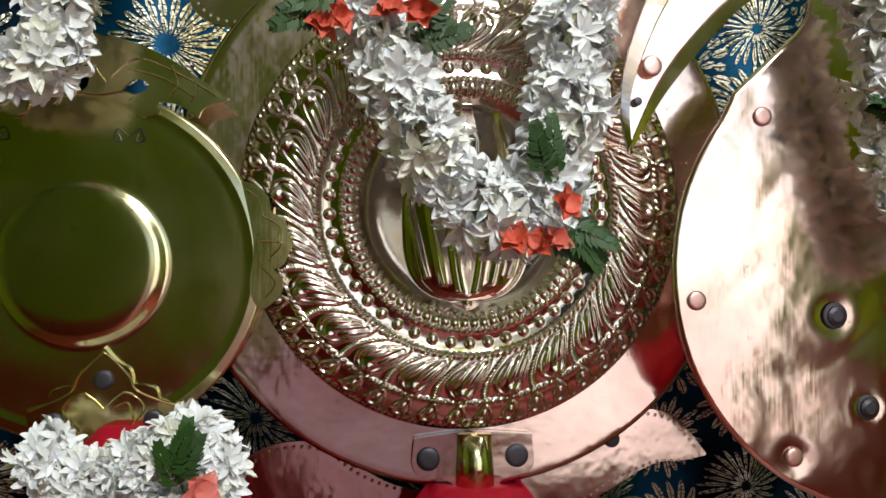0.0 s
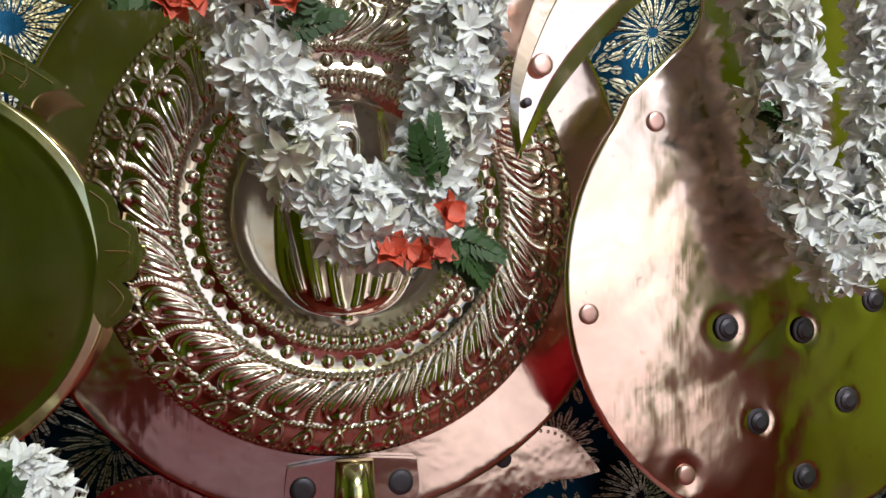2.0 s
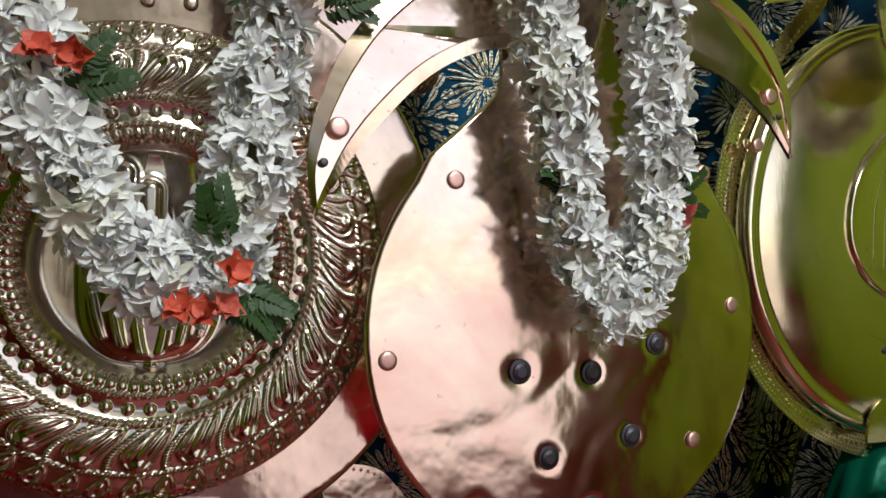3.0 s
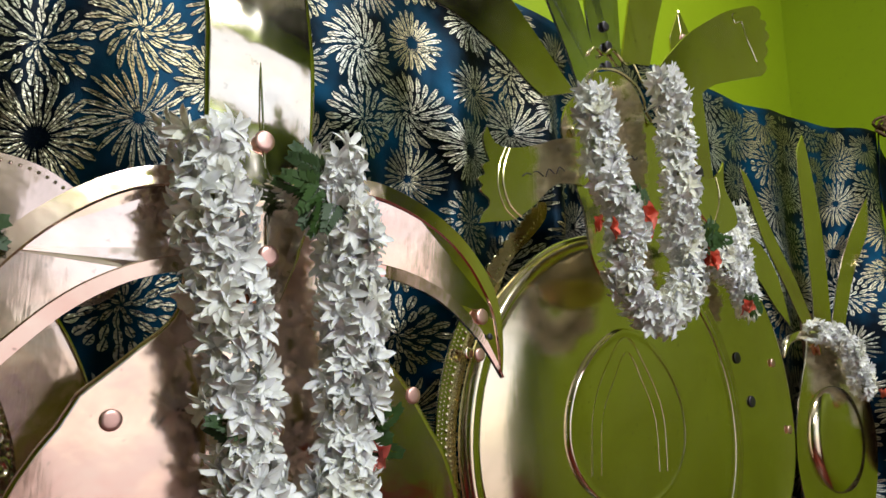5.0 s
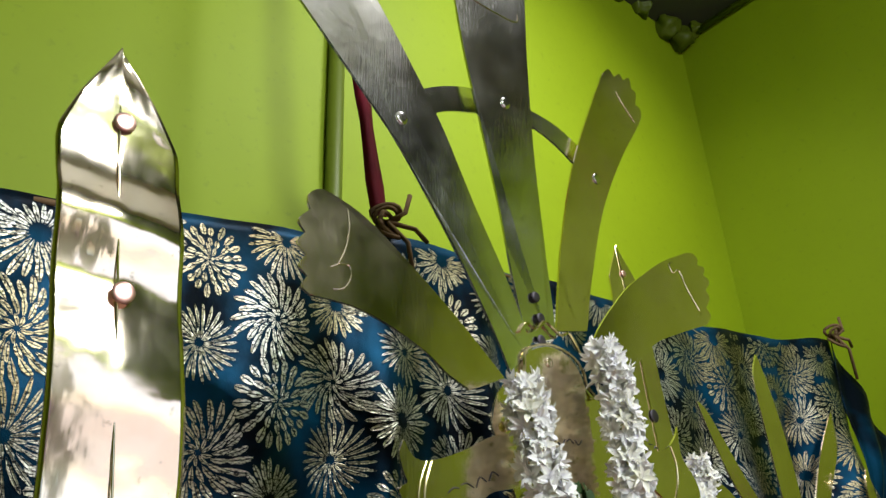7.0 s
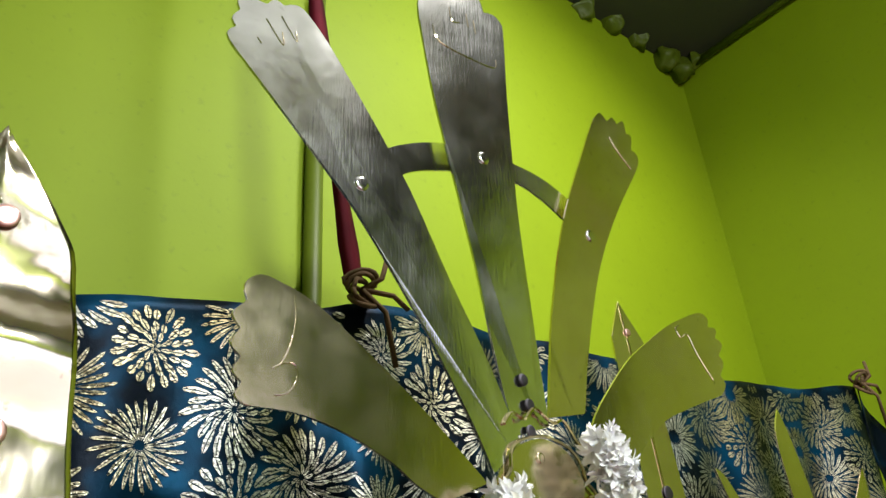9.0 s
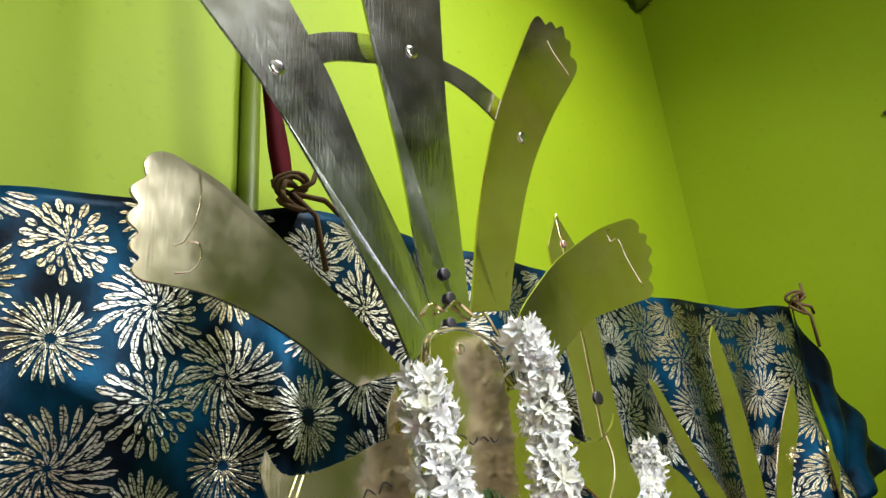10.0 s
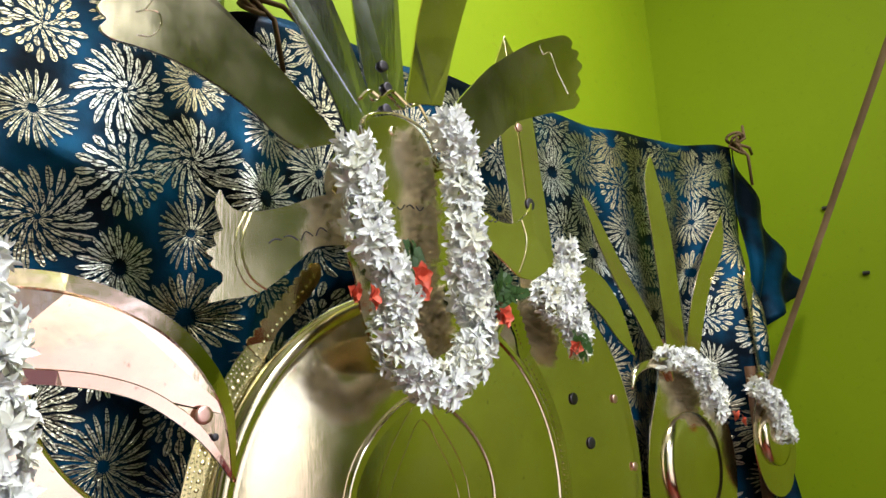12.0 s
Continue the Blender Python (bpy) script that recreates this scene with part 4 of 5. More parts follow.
    for x, yy, z in ((0.327, 0.670, 1.500), (0.857, 0.686, 1.583)):
        rivet(st, x, yy, z, 0.0095)
    for x, yy, z in ((0.314, 0.671, 1.468), (0.870, 0.686, 1.560)):
        rivet(st, x, yy + 0.001, z, 0.004, BOLT_STEEL, "hole_stud", "small dark stud")
    # the blade: two sheets folded on a ridge, beaten uneven
    rows = [(1.575, 0.584, 0.010), (1.62, 0.580, 0.035), (1.68, 0.573, 0.056), (1.72, 0.570, 0.0575), (1.78, 0.566, 0.0575), (1.86, 0.557, 0.0575), (1.94, 0.547, 0.0575), (2.02, 0.537, 0.0575), (2.075, 0.528, 0.0575), (2.09, 0.526, 0.055), (2.13, 0.519, 0.035), (2.175, 0.513, 0.008), (2.19, 0.512, 0.001)]
    bm = bmesh.new()
    cols, grid = 12, []
    zs = [rows[0][0] + (rows[-1][0] - rows[0][0]) * k / 90 for k in range(91)]
    for z in zs:
        i = max(k for k in range(len(rows) - 1) if rows[k][0] <= z + 1e-9)
        t = (z - rows[i][0]) / (rows[i + 1][0] - rows[i][0])
        c, w = (rows[i][j] + t * (rows[i + 1][j] - rows[i][j]) for j in (1, 2))
        row = []
        for k in range(-cols, cols + 1):
            s = k / cols
            base = 0.684 - (z - 1.6) * 0.01
            wave = 0.0042 * math.sin(z * 40 + 0.35 * s + 3 * noise.noise((0, z * 6, 1))) + 0.0011 * noise.noise((s * 1.3, z * 24, 3.1)) + 0.0004 * noise.noise((s * 4, z * 60, 9.1))
            yy = base - 0.0025 * (1 - abs(s)) + wave
            row.append(bm.verts.new((c + s * w, yy, z)))
        grid.append(row)
    for a, b in zip(grid, grid[1:]):
        for k in range(2 * cols):
            bm.faces.new((a[k], a[k + 1], b[k + 1], b[k]))
    ext = bmesh.ops.extrude_face_region(bm, geom=list(bm.faces))
    for v in ext["geom"]:
        if isinstance(v, bmesh.types.BMVert):
            v.co.y += 0.004
    blade = part("blade", bm, SWORD_METAL, st, "tall beaten blade folded on a ridge", True)
    part("ridge", tube([(0.584 - 0.072 * t ** 1.15, 0.681 - (z - 1.6) * 0.01, z) for t, z in [((z - 1.575) / 0.6, z) for z in zs[:-4:3]]], 0.0011, 6), SWORD_METAL, blade, "raised middle ridge", True)
    for x, yy, z in ((0.526, 0.674, 2.104), (0.549, 0.675, 1.930), (0.568, 0.677, 1.734), (0.580, 0.678, 1.620)):
        rivet(st, x, yy, z, 0.0105)


sword_standard()
garland([(0.500, 0.655, 1.725), (0.505, 0.645, 1.67), (0.520, 0.64, 1.60), (0.540, 0.645, 1.53), (0.556, 0.655, 1.46), (0.570, 0.655, 1.39), (0.605, 0.65, 1.335), (0.645, 0.65, 1.37), (0.662, 0.655, 1.44),
         (0.660, 0.65, 1.52), (0.650, 0.64, 1.60), (0.640, 0.645, 1.67), (0.625, 0.655, 1.73)], "long white flower garland hung round the copper blade", 14, 0.036, 300,
        [(0.685, 0.655, 1.432)], [(0.665, 0.645, 1.450, 1, 0.3), (0.61, 0.645, 1.69, -1, 0.2), (0.62, 0.64, 1.68, -0.6, -0.6), (0.56, 0.65, 1.45, -0.7, 0.2)])



# ---- tall brass standard with five broad blades ----
def scalloped(a, b, n, out):
    """Scallops from a to b that bulge to the given side."""
    pts = []
    d = Vector((b[0] - a[0], b[1] - a[1]))
    nrm = Vector((d.y, -d.x)).normalized()
    for k in range(n):
        for t in (0.0, 0.25, 0.5, 0.75):
            p = Vector(a) + d * ((k + t) / n) + nrm * out * math.sin(math.pi * t) ** 0.6 * (1 if t else 0)
            pts.append((p.x, p.y, 1) if t == 0 else (p.x, p.y))
    return pts


def script_bars(parent, x, y, z, width, turn, seed):
    """Engraved lettering, as plain strokes."""
    rg = random.Random(seed)
    ca, sa = math.cos(turn), math.sin(turn)
    for k in range(4):
        u = width * (k / 4 - 0.4)
        pts = [(u + width * 0.1 * i, 0.006 * rg.uniform(-1, 1)) for i in range(3)]
        part("engraved_bar", etched([(x + p[0] * ca - p[1] * sa, z + p[0] * sa + p[1] * ca) for p in pts], y, 0.0009, steps=4), BOLT_STEEL, parent)


def broad_standard():
    y = 0.71
    st = thing("five_blade_standard", (1.15, y, 0.1), "tall brass processional standard with five broad blades", "standard", "processional standards")
    pole(st, 1.19, y + 0.115, 0.1, 1.75)

    bx, bz, by = 1.235, 1.43, 0.794

    def egg(a):
        return 1.0, (1.0 if math.sin(a) > 0 else 0.925)

    # a shallow dome with a rolled rim and a raised pointed boss
    part("body", lathe([(0, 0.028), (0.08, 0.0277), (0.16, 0.026), (0.24, 0.021), (0.296, 0.012), (0.302, 0.0095), (0.305, 0.011), (0.311, 0.0135), (0.318, 0.011), (0.324, 0.003), (0.325, -0.003), (0, -0.004)], bx, by, bz, 128, egg), BRASS, st, "polished brass domed body with a raised rim", True)
    part("boss", lathe([(0, 0.0075), (0.09, 0.0070), (0.126, 0.0055), (0.132, 0.0050), (0.1345, 0.0062), (0.138, 0.0068), (0.1415, 0.005), (0.144, -0.006)], 1.225, by - 0.026, 1.44, 96,
                       lambda a: (1.0, 1.0 + 0.12 * max(0, math.sin(a)) ** 6 if math.sin(a) > 0 else 0.8)), BRASS, st, "raised pointed-oval boss", True)
    # chased band round the body, ending in a serrated tail at both sides
    outer, inner = [], []
    for k in range(61):
        a = radians(139 + (401 - 139) * k / 60)
        s = math.sin(a)
        fz = 1.0 if s > 0 else 0.93
        outer.append((1.242 + 0.362 * math.cos(a), bz + 0.362 * fz * s))
        inner.append((1.242 + 0.328 * math.cos(a), bz + 0.328 * fz * s))
    part("band", plate(outer + inner[::-1], 0.806, 0.004), OLD_BRASS, st, "pierced and chased brass band round the body")
    for sgn in (1, -1):
        tail_out = [(0.968, 1.667), (0.985, 1.690), (1.000, 1.715), (1.018, 1.735), (1.032, 1.757), (1.052, 1.776)]
        edge = []
        for a, b in zip(tail_out, tail_out[1:]):
            edge += scalloped(a, b, 2, -0.006)
        tl = edge + [(1.058, 1.778, 1), (1.064, 1.760), (1.050, 1.735), (1.030, 1.712), (1.008, 1.685), (0.993, 1.645, 1)]
        tl = [(1.242 + sgn * (p[0] - 1.242), *p[1:]) for p in tl]
        tail = part("serrated_tail", plate(curve(tl, 4), lambda x, z: 0.806 - 0.28 * max(0, z - 1.66), 0.004), OLD_BRASS, st, "serrated brass tail of the band")
        mid = [(1.242 + sgn * (x - 1.242), z) for x, z in ((0.985, 1.665), (1.012, 1.703), (1.035, 1.735), (1.053, 1.762))]
        bm = bmesh.new()
        for x, z in along(mid, 0.009):
            beads(bm, [(x, z)], 0.806 - 0.28 * max(0, z - 1.66), 0.003, 0.6)
        tagged(part("chased_dots", bm, OLD_BRASS, tail), kind="stuff")
    bm = bmesh.new()
    for w, r, gap in ((0.5, 0.0034, 0.0105), (0.72, 0.0017, 0.006), (0.9, 0.0017, 0.006), (0.28, 0.0017, 0.006), (0.10, 0.0017, 0.006)):
        beads(bm, along([((1 - w) * a[0] + w * b[0], (1 - w) * a[1] + w * b[1]) for a, b in zip(outer, inner)], gap), 0.806, r, 0.6)
    tagged(part("chased_dots", bm, OLD_BRASS, st), kind="stuff")
    dome = lambda x, z: by - 0.028 + 0.016 * (math.hypot(x - bx, z - bz) / 0.296) ** 2.6 - 0.0004
    for pts in ([(1.145, 1.655), (1.06, 1.585), (1.02, 1.50), (1.015, 1.40), (1.05, 1.29)], [(1.155, 1.645), (1.07, 1.575), (1.032, 1.49), (1.028, 1.40)], [(1.335, 1.655), (1.40, 1.585), (1.44, 1.50), (1.445, 1.40), (1.42, 1.29)],
                [(1.12, 1.29), (1.20, 1.265), (1.28, 1.28), (1.34, 1.32)]):
        part("etched_line", tube([(x, dome(x, z), z) for x, z in curve(pts, 8, False)], 0.0004, 5), BRASS, st)
    for pts in ([(1.13, 1.38), (1.135, 1.47), (1.17, 1.54), (1.218, 1.585), (1.262, 1.54), (1.30, 1.47), (1.305, 1.38)], [(1.15, 1.38), (1.155, 1.46), (1.185, 1.52), (1.218, 1.562), (1.25, 1.52), (1.28, 1.46), (1.285, 1.38)]):
        part("etched_line", etched(pts, by - 0.0333, 0.0004), BRASS, st)
    for x, z, w in ((1.075, 1.625, 1), (1.385, 1.635, -1)):
        for k in range(9):
            a, r = k * 2.1, 0.010 + 0.0032 * k
            part("etched_flower", tube([(u, dome(u, v), v) for u, v in curve([(x + w * 0.2 * r, z - 0.02 + 0.005 * k), (x + r * 0.6 * math.cos(a), z + 0.004 * (k - 4) + r * 0.5 * math.sin(a)), (x + r * 0.8 * math.cos(a + 0.9), z + 0.004 * (k - 4) + r * 0.8 * math.sin(a + 0.9)), (x + r * 0.5 * math.cos(a + 1.7), z + 0.004 * (k - 4) + r * 0.5 * math.sin(a + 1.7))], 4, False)], 0.0004, 5), BRASS, st)
    for x, z in ((1.185, 1.302), (1.160, 1.262), (1.225, 1.268)):
        rivet(st, x, dome(x, z), z, 0.005, BOLT_STEEL)
    rivet(st, 0.935, by - 0.012, 1.546, 0.009, RIVET_COPPER)
    rivet(st, 0.922, by - 0.004, 1.548, 0.008, BRASS)
    part("foot_plate", plate(curve([(1.13, 1.13, 1), (1.135, 1.165), (1.16, 1.19), (1.18, 1.185), (1.20, 1.21, 1), (1.22, 1.185), (1.24, 1.19), (1.265, 1.165), (1.27, 1.13, 1)], 5), by - 0.018, 0.004), OLD_BRASS, st, "cut brass foot plate")
    # neck panel
    part("neck", plate(curve([(1.130, 1.645), (1.085, 1.680), (1.068, 1.750), (1.055, 1.780), (1.032, 1.840), (1.024, 1.870), (1.040, 1.910), (1.070, 1.938), (1.082, 1.955), (1.110, 1.978), (1.145, 1.986), (1.180, 1.980), (1.208, 1.955), (1.225, 1.930), (1.272, 1.910), (1.300, 1.870), (1.292, 1.820), (1.275, 1.760), (1.255, 1.680), (1.200, 1.645)], 6), y - 0.004, 0.004), BRASS, st, "brass neck panel")
    part("arch_panel", plate(curve([(1.082, 1.780, 1), (1.083, 1.860), (1.082, 1.930), (1.092, 1.965), (1.120, 1.982), (1.150, 1.987), (1.182, 1.978), (1.204, 1.955), (1.212, 1.920), (1.213, 1.860), (1.214, 1.780, 1)], 6), y - 0.008, 0.004), BRASS, st, "arched brass panel on the neck")
    part("scroll", etched([(1.070, 1.930), (1.085, 1.945), (1.090, 1.970), (1.110, 1.983), (1.150, 1.990), (1.190, 1.980), (1.210, 1.960), (1.215, 1.940), (1.230, 1.925), (1.215, 1.920)], y - 0.009, 0.0022), OLD_BRASS, st, "raised scroll edge")
    part("scroll", etched([(1.085, 2.000), (1.100, 2.015), (1.120, 2.010), (1.140, 2.025), (1.170, 2.010), (1.190, 2.015), (1.210, 1.990), (1.225, 1.980)], y - 0.007, 0.0024), OLD_BRASS, st, "raised scroll edge")
    for x, z in ((1.138, 1.963), (1.118, 1.880), (1.045, 1.865)):
        rivet(st, x, y - 0.0082, z, 0.007, BRASS)
    for x, z in ((1.128, 2.062), (1.134, 2.030), (1.131, 1.996)):
        rivet(st, x, y - 0.0045, z, 0.008, BOLT_STEEL)
    # blades
    index = curve([(1.064, 1.940, 1), (1.035, 2.001), (0.970, 2.110), (0.884, 2.229), (0.831, 2.286), (0.762, 2.356), (0.707, 2.410, 1), (0.701, 2.424), (0.711, 2.438, 1), (0.705, 2.450), (0.714, 2.466, 1), (0.710, 2.480), (0.716, 2.501, 1), (0.730, 2.495),
                   (0.747, 2.494, 1), (0.758, 2.509), (0.771, 2.505, 1), (0.782, 2.513), (0.798, 2.514), (0.836, 2.475), (0.902, 2.382), (0.959, 2.294), (1.016, 2.181), (1.072, 2.077), (1.112, 1.979, 1)], 6)
    middle = curve([(1.110, 1.989, 1), (1.095, 2.05), (1.072, 2.182), (1.044, 2.307), (1.008, 2.461), (0.985, 2.604, 1), (0.985, 2.637), (1.002, 2.652, 1), (1.011, 2.674), (1.034, 2.681, 1), (1.046, 2.703), (1.066, 2.726, 1), (1.084, 2.723),
                    (1.092, 2.704, 1), (1.111, 2.711), (1.120, 2.686, 1), (1.138, 2.693), (1.156, 2.685), (1.161, 2.659), (1.155, 2.505), (1.155, 2.315), (1.164, 2.152), (1.168, 2.077), (1.170, 2.007, 1)], 6)
    ring = curve([(1.176, 2.020, 1), (1.195, 2.108), (1.210, 2.18), (1.256, 2.336), (1.328, 2.494), (1.370, 2.577, 1), (1.390, 2.597), (1.406, 2.584, 1), (1.424, 2.601), (1.435, 2.590, 1), (1.456, 2.605), (1.459, 2.579, 1), (1.474, 2.577), (1.466, 2.545, 1),
                  (1.481, 2.541), (1.476, 2.511), (1.394, 2.391), (1.330, 2.276), (1.287, 2.161), (1.249, 2.034, 1)], 6)
    thumb = curve([(0.985, 1.904, 1), (0.950, 1.920), (0.919, 1.941), (0.874, 1.962), (0.838, 1.974), (0.802, 1.981), (0.754, 1.982, 1), (0.742, 1.990), (0.749, 2.004, 1), (0.738, 2.014), (0.746, 2.029, 1), (0.734, 2.042), (0.744, 2.058, 1), (0.734, 2.072),
                   (0.749, 2.089, 1), (0.745, 2.107), (0.760, 2.120), (0.781, 2.118), (0.829, 2.100), (0.899, 2.052), (0.971, 1.996), (1.049, 1.928, 1)], 6)
    little = curve([(1.262, 2.019, 1), (1.286, 2.054), (1.346, 2.119), (1.391, 2.154), (1.446, 2.191), (1.494, 2.214), (1.527, 2.226), (1.545, 2.219), (1.540, 2.203, 1), (1.559, 2.201), (1.551, 2.185, 1), (1.565, 2.175), (1.549, 2.154, 1), (1.557, 2.141),
                    (1.541, 2.119, 1), (1.550, 2.105), (1.534, 2.086, 1), (1.460, 2.060), (1.402, 2.036), (1.359, 2.002), (1.314, 1.960, 1)], 6)

    def lean(k):
        """Each blade bends forward a little towards its tip."""
        if k == 3:
            return lambda x, z: y - 0.16 * max(0, x - 1.25) + 0.008
        bend = (0.02, 0.02, 0.04, 0.05)[k + 1]
        return lambda x, z: y - 0.004 + k * 0.004 - bend * max(0, z - 2.1)

    for k, (line, mat) in enumerate(((thumb, BRASS), (index, SILVERY_BRASS), (middle, SILVERY_BRASS), (ring, BRASS), (little, BRASS))):
        part("blade", plate(line, lean(k - 1), 0.004), mat, st, "broad flat blade with a scalloped tip")
    for pts, k in (([(0.800, 2.106), (0.803, 2.08), (0.798, 2.05), (0.788, 2.028)], 0), ([(0.788, 2.028), (0.803, 2.03), (0.806, 2.015), (0.797, 2.0), (0.782, 1.995)], 0), ([(0.788, 2.028), (0.778, 2.022)], 0),
                   ([(1.475, 2.197), (1.465, 2.19), (1.472, 2.175), (1.488, 2.182), (1.50, 2.15), (1.522, 2.11)], 4), ([(1.405, 2.55), (1.42, 2.53), (1.455, 2.50)], 3), ([(0.748, 2.47), (0.772, 2.44), (0.770, 2.46)], 1), ([(0.768, 2.485), (0.790, 2.455), (0.788, 2.47)], 1), ([(0.738, 2.435), (0.744, 2.428)], 1),
                   ([(1.01, 2.60), (1.02, 2.575), (1.06, 2.57), (1.13, 2.575), (1.138, 2.595)], 2), ([(1.045, 2.655), (1.05, 2.63), (1.065, 2.635)], 2), ([(1.08, 2.66), (1.083, 2.635)], 2), ([(1.095, 2.655), (1.098, 2.63)], 2)):
        part("etched_line", tube([(x, lean(k - 1)(x, z) - 0.0002, z) for x, z in curve(pts, 6, False)], 0.0009, 5), BRASS, st)
    # strap behind the blades
    strap = curve([(0.872, 2.276, 1), (0.900, 2.325), (0.941, 2.360), (0.995, 2.389), (1.051, 2.407), (1.115, 2.418), (1.180, 2.418), (1.239, 2.411), (1.300, 2.387), (1.360, 2.346, 1), (1.311, 2.318, 1), (1.280, 2.344), (1.231, 2.370), (1.179, 2.384), (1.11, 2.378), (1.041, 2.359), (0.965, 2.327), (0.905, 2.268, 1)], 6)
    part("strap", plate(strap, lambda x, z: lean(0)(x, z) + 0.014, 0.003), SILVERY_BRASS, st, "curved strap that ties the blades together")
    for x, z, k in ((0.886, 2.276, 0), (1.094, 2.390, 1), (1.315, 2.326, 2)):
        rivet(st, x, lean(k)(x, z) - 0.0005, z, 0.010, SILVERY_BRASS)
    rivet(st, 1.126, lean(1)(1.126, 2.109) - 0.0005, 2.109, 0.010)
    # fish-tail arms
    fish = curve([(1.064, 1.856, 1), (1.036, 1.854), (1.006, 1.845), (0.970, 1.829), (0.931, 1.816), (0.902, 1.812), (0.888, 1.820), (0.879, 1.834, 1), (0.873, 1.818), (0.878, 1.799), (0.884, 1.787, 1), (0.872, 1.780), (0.876, 1.768, 1), (0.863, 1.760),
                  (0.873, 1.753, 1), (0.868, 1.745), (0.882, 1.738, 1), (0.884, 1.728), (0.872, 1.716), (0.866, 1.702, 1), (0.889, 1.708), (0.924, 1.716), (0.954, 1.735), (0.978, 1.757), (1.005, 1.779), (1.035, 1.786), (1.064, 1.789, 1)], 6)
    part("fish_tail", plate(fish, y - 0.009, 0.004), BRASS, st, "fish-tail brass arm with engraving")
    fish_r = curve([(1.28, 1.875, 1), (1.315, 1.869), (1.352, 1.858), (1.386, 1.862), (1.416, 1.882), (1.430, 1.902, 1), (1.426, 1.872), (1.430, 1.849), (1.450, 1.828, 1), (1.460, 1.795), (1.417, 1.770, 1), (1.384, 1.774), (1.352, 1.794), (1.316, 1.815), (1.28, 1.825, 1)], 6)
    part("fish_tail", plate(fish_r, y - 0.0088, 0.004), BRASS, st, "fish-tail brass arm with engraving")
    part("etched_line", etched([(0.918, 1.812), (0.908, 1.785), (0.907, 1.76), (0.918, 1.735), (0.938, 1.722)], y - 0.0093, 0.0014), OLD_BRASS, st)
    part("etched_line", etched([(0.911, 1.812), (0.900, 1.785), (0.898, 1.757), (0.909, 1.730), (0.929, 1.717)], y - 0.0093, 0.0008), OLD_BRASS, st)
    part("etched_line", etched([(1.400, 1.868), (1.408, 1.84), (1.402, 1.81), (1.385, 1.78)], y - 0.0091, 0.0014), OLD_BRASS, st)
    script_bars(st, 0.975, y - 0.0092, 1.79, 0.09, 0.25, 3)
    script_bars(st, 1.34, y - 0.009, 1.862, 0.045, 0.1, 4)
    script_bars(st, 1.15, y - 0.0083, 1.855, 0.07, 0.0, 6)


broad_standard()
garland([(1.039, 0.665, 1.915), (1.050, 0.660, 1.849), (1.056, 0.655, 1.791), (1.081, 0.655, 1.750), (1.092, 0.655, 1.715), (1.086, 0.66, 1.675), (1.112, 0.66, 1.632), (1.158, 0.66, 1.604), (1.211, 0.66, 1.629), (1.243, 0.66, 1.676), (1.235, 0.66, 1.715),
         (1.222, 0.655, 1.770), (1.221, 0.655, 1.828), (1.224, 0.658, 1.886), (1.219, 0.66, 1.950), (1.208, 0.665, 1.995)], "white and orange flower garland on the five-blade brass standard", 17, 0.030, 300,
        [(1.024, 0.65, 1.723), (1.126, 0.655, 1.730), (1.266, 0.65, 1.703)], [(1.274, 0.65, 1.724, 1, 0.3), (1.262, 0.65, 1.718, 0.8, 0.6), (1.12, 0.665, 1.745, 0.2, 1)])
single("green_drape", ruffle(1.23, 0.82, 0.75, 1.12, 0.19, 0.06, 12, 0.02), GREEN_CLOTH, "green satin gathered under the five-blade standard", "cloth", smooth=True)
garland([(1.12, 0.72, 1.06), (1.17, 0.71, 1.09), (1.22, 0.70, 1.085), (1.27, 0.70, 1.10), (1.29, 0.71, 1.06)], "small bunch of white flowers at the foot of the brass standard", 18, 0.024, 90, (), [(1.21, 0.69, 1.08, 0.3, 1)])


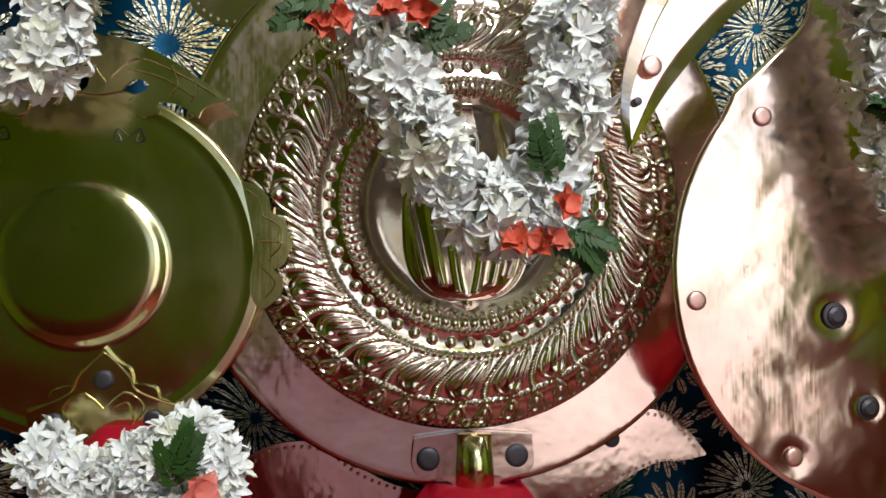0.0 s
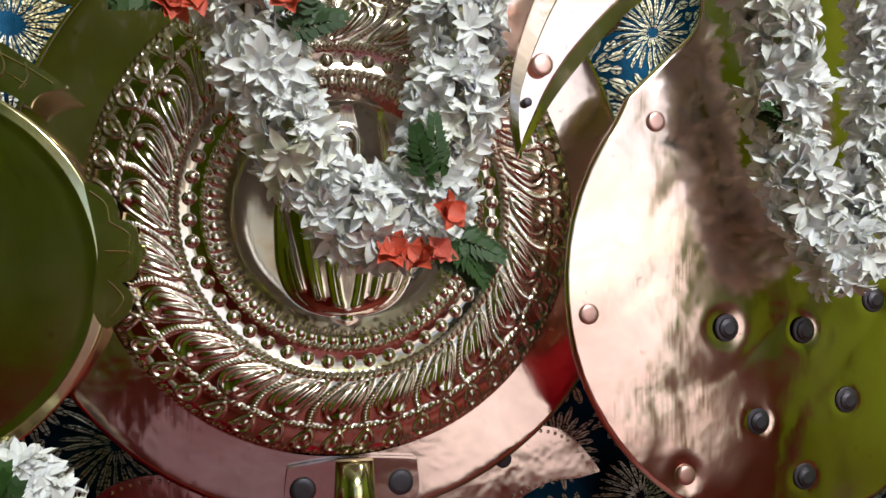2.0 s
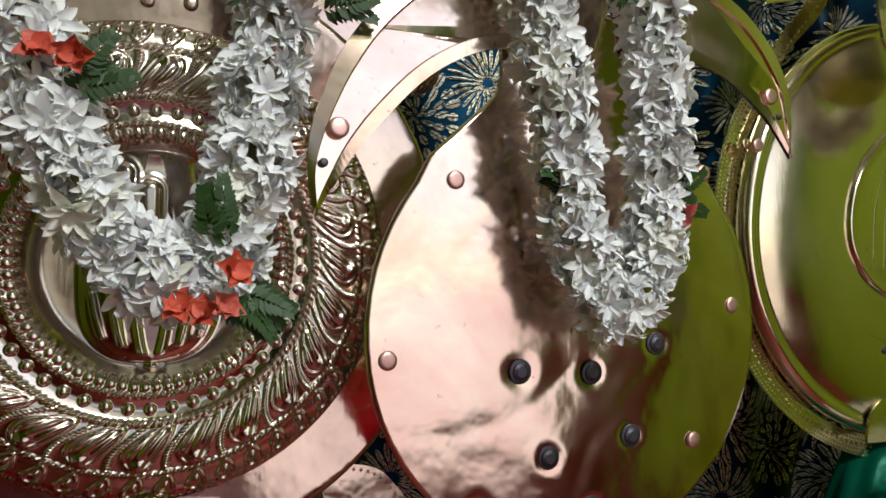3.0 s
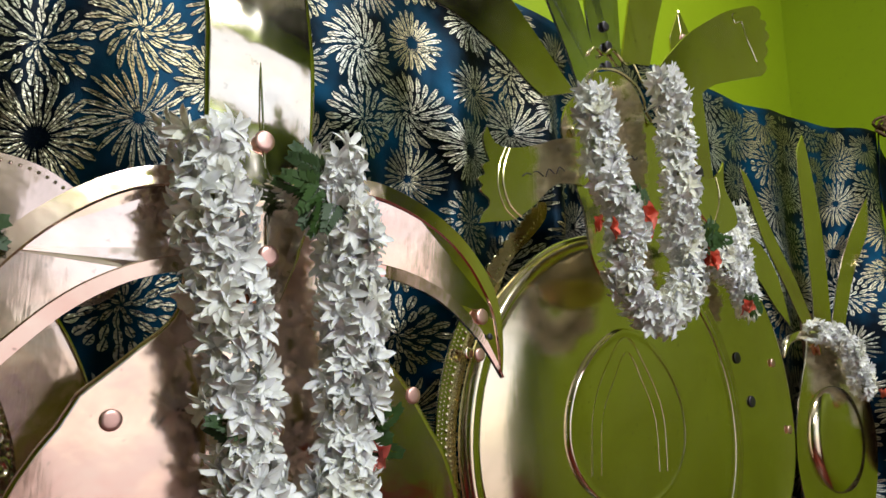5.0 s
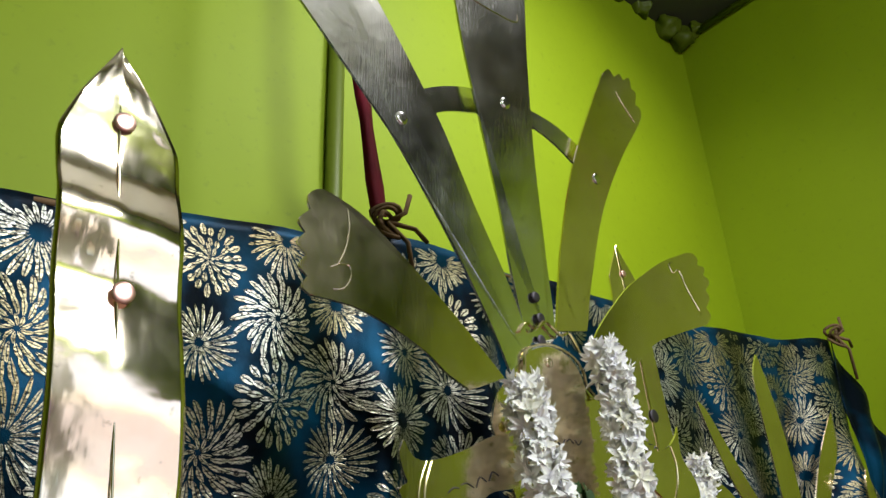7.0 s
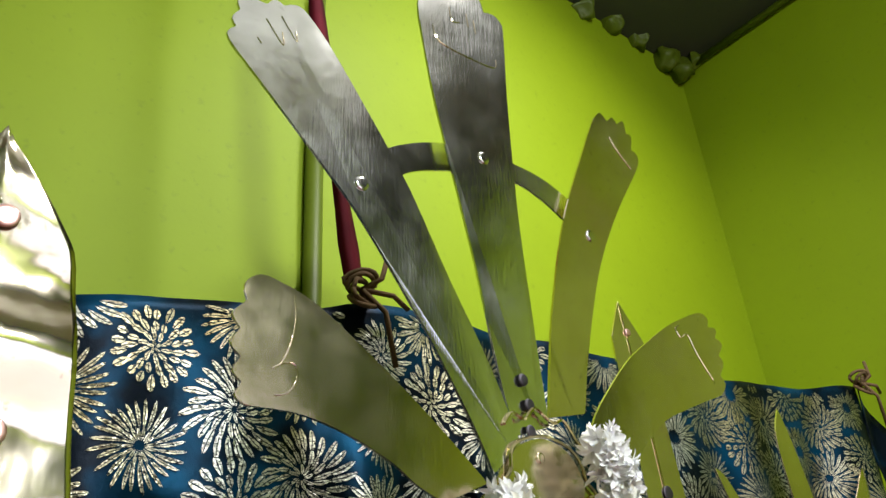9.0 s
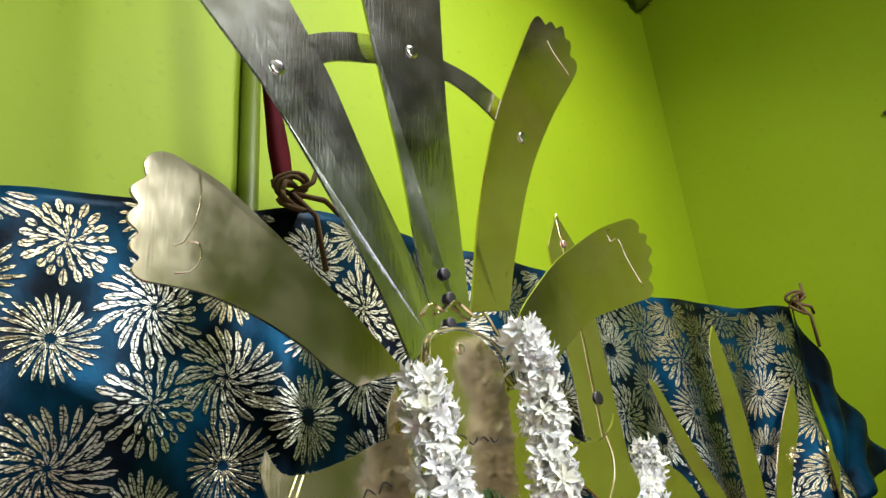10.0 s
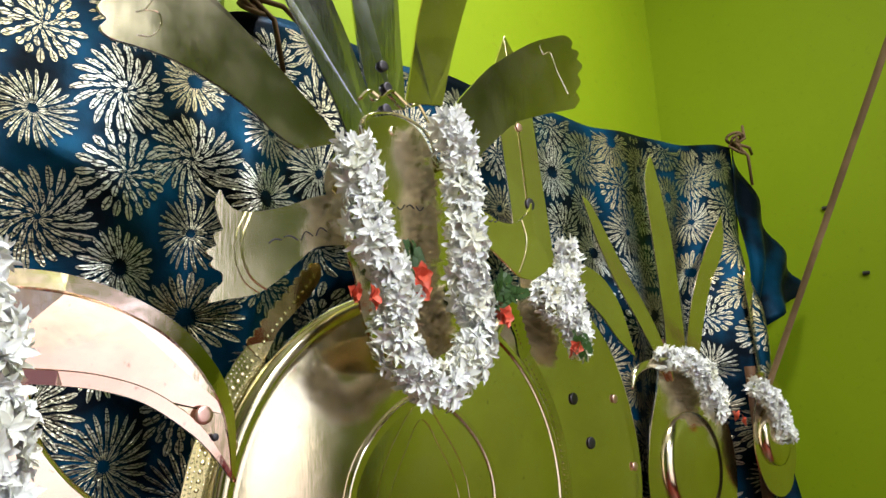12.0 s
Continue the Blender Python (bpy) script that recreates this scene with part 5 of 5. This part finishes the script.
# ---- blade standard behind ----
def behind_standard():
    y = 0.90
    st = thing("blade_standard", (1.66, y, 0.1), "brass processional standard with one tall pointed blade", "standard", "processional standards")
    pole(st, 1.69, y + 0.03, 0.1, 1.7)
    blade = curve([(1.618, 1.72, 1), (1.606, 1.944), (1.590, 2.11), (1.585, 2.275, 1), (1.624, 2.356, 1), (1.690, 2.270, 1), (1.698, 2.15), (1.716, 1.98), (1.745, 1.72, 1)], 5)
    part("blade", plate(blade, y, 0.004), BRASS, st, "tall pointed brass blade")
    part("ridge", tube([(1.624, y - 0.001, 2.345), (1.642, y - 0.002, 2.2), (1.672, y - 0.002, 1.75)], 0.0012, 6), BRASS, st)
    rivet(st, 1.646, y - 0.002, 2.149, 0.009)
    rivet(st, 1.634, y - 0.002, 2.29, 0.008)
    rivet(st, 1.662, y - 0.002, 1.982, 0.013, BOLT_STEEL, "bolt", "dark bolt head")
    part("leaf_arm", plate(curve([(1.70, 1.84, 1), (1.75, 1.87), (1.804, 1.870), (1.884, 1.846), (1.949, 1.779), (1.990, 1.665, 1), (1.925, 1.708), (1.860, 1.765), (1.78, 1.80), (1.70, 1.75, 1)], 6), y - 0.006, 0.004), BRASS, st, "curved brass leaf arm")
    part("body", lathe([(0, 0.012), (0.15, 0.012), (0.222, 0.004), (0.228, 0.009), (0.236, 0.008), (0.242, 0.0), (0.242, -0.005), (0, -0.005)], 1.690, y - 0.004, 1.42, 96, lambda a: (1.12, 1.60 if math.sin(a) > 0 else 1.1)), BRASS, st, "round brass body with a raised rim", True)
    for x, z in ((1.775, 1.49), (1.73, 1.58)):
        rivet(st, x, y - 0.018, z, 0.012, BOLT_STEEL)
    for x, z in ((1.925, 1.43), (1.875, 1.575)):
        rivet(st, x, y - 0.016, z, 0.009)


behind_standard()
garland([(1.688, 0.84, 1.890), (1.696, 0.84, 1.835), (1.640, 0.84, 1.800), (1.600, 0.84, 1.772), (1.655, 0.84, 1.745), (1.700, 0.84, 1.715), (1.706, 0.84, 1.668), (1.715, 0.845, 1.74), (1.705, 0.85, 1.80)], "short white flower garland with leaves on the blade standard", 23, 0.027, 170,
        [(1.648, 0.81, 1.669)], [(1.66, 0.81, 1.70, 0, -1), (1.65, 0.81, 1.69, 0.5, -1)])


# ---- small spiked standards ----
def spiked_standard(dx, dz, y, size, spikes, label):
    st = thing("spiked_standard", (2.23 + dx, y, 0.1), label, "standard", "processional standards")
    pole(st, 2.23 + dx, y + 0.025, 0.1, 1.72 + dz)
    o = lambda pts: [(2.23 + dx + size * (p[0] - 2.23), 1.70 + dz + size * (p[1] - 1.70), *p[2:]) for p in pts]
    blades = ([(2.180, 1.66, 1), (2.104, 1.759), (1.995, 1.895), (1.917, 2.055, 1), (1.955, 2.034), (2.056, 1.902), (2.159, 1.780), (2.235, 1.66, 1)],
              [(2.218, 1.66, 1), (2.226, 1.777), (2.216, 1.988), (2.211, 2.144), (2.254, 2.222, 1), (2.279, 2.150), (2.312, 1.984), (2.318, 1.781), (2.312, 1.66, 1)],
              [(2.305, 1.66, 1), (2.384, 1.831), (2.502, 1.988), (2.672, 2.152, 1), (2.605, 1.999), (2.478, 1.850), (2.375, 1.66, 1)])
    for pts in blades[:spikes] if spikes == 3 else (blades[1],):
        part("spike", plate(curve(o(pts), 6), y, 0.004), BRASS, st, "tapering brass spike")
    part("body", plate(curve(o([(2.17, 1.68, 1), (2.20, 1.70), (2.33, 1.70), (2.37, 1.68, 1), (2.43, 1.60), (2.48, 1.50), (2.50, 1.38), (2.46, 1.25), (2.38, 1.16), (2.28, 1.13), (2.17, 1.16), (2.09, 1.25), (2.065, 1.38), (2.10, 1.50), (2.15, 1.60)]), 6), y - 0.006, 0.004), BRASS, st, "rounded brass body")
    part("boss", lathe([(0, 0.02), (0.10 * size, 0.018), (0.13 * size, 0.012), (0.135 * size, 0.0)], *(o([(2.27, 1.40)])[0][0], y - 0.006, o([(2.27, 1.40)])[0][1]), 48), BRASS, st, "raised boss", True)
    if spikes == 3:
        part("curl", tube([(x, y - 0.012, z) for x, z in curve(o([(2.025, 1.595), (2.05, 1.635), (2.12, 1.655), (2.19, 1.645), (2.21, 1.61)]), 6, False)], 0.010, 8, taper=lambda t: 0.4 + 0.9 * math.sin(math.pi * t)), BRASS, st, "curled brass horn", True)
    return st


spiked_standard(0, 0, 0.95, 1.0, 3, "small brass processional standard with three tapering spikes")
garland([(2.13, 0.92, 1.662), (2.20, 0.91, 1.665), (2.26, 0.905, 1.640), (2.31, 0.90, 1.585), (2.345, 0.90, 1.520), (2.36, 0.905, 1.57), (2.32, 0.91, 1.63), (2.24, 0.915, 1.665)], "white flower garland on the three-spike standard", 31, 0.029, 190, [(2.375, 0.87, 1.515)])
spiked_standard(0.39, -0.075, 0.90, 0.60, 1, "small brass processional standard with one narrow spike")
garland([(2.504, 0.875, 1.590), (2.555, 0.87, 1.570), (2.599, 0.865, 1.535), (2.645, 0.86, 1.445), (2.655, 0.865, 1.49), (2.62, 0.87, 1.55), (2.56, 0.875, 1.585)], "white flower garland on the one-spike standard", 37, 0.026, 140)
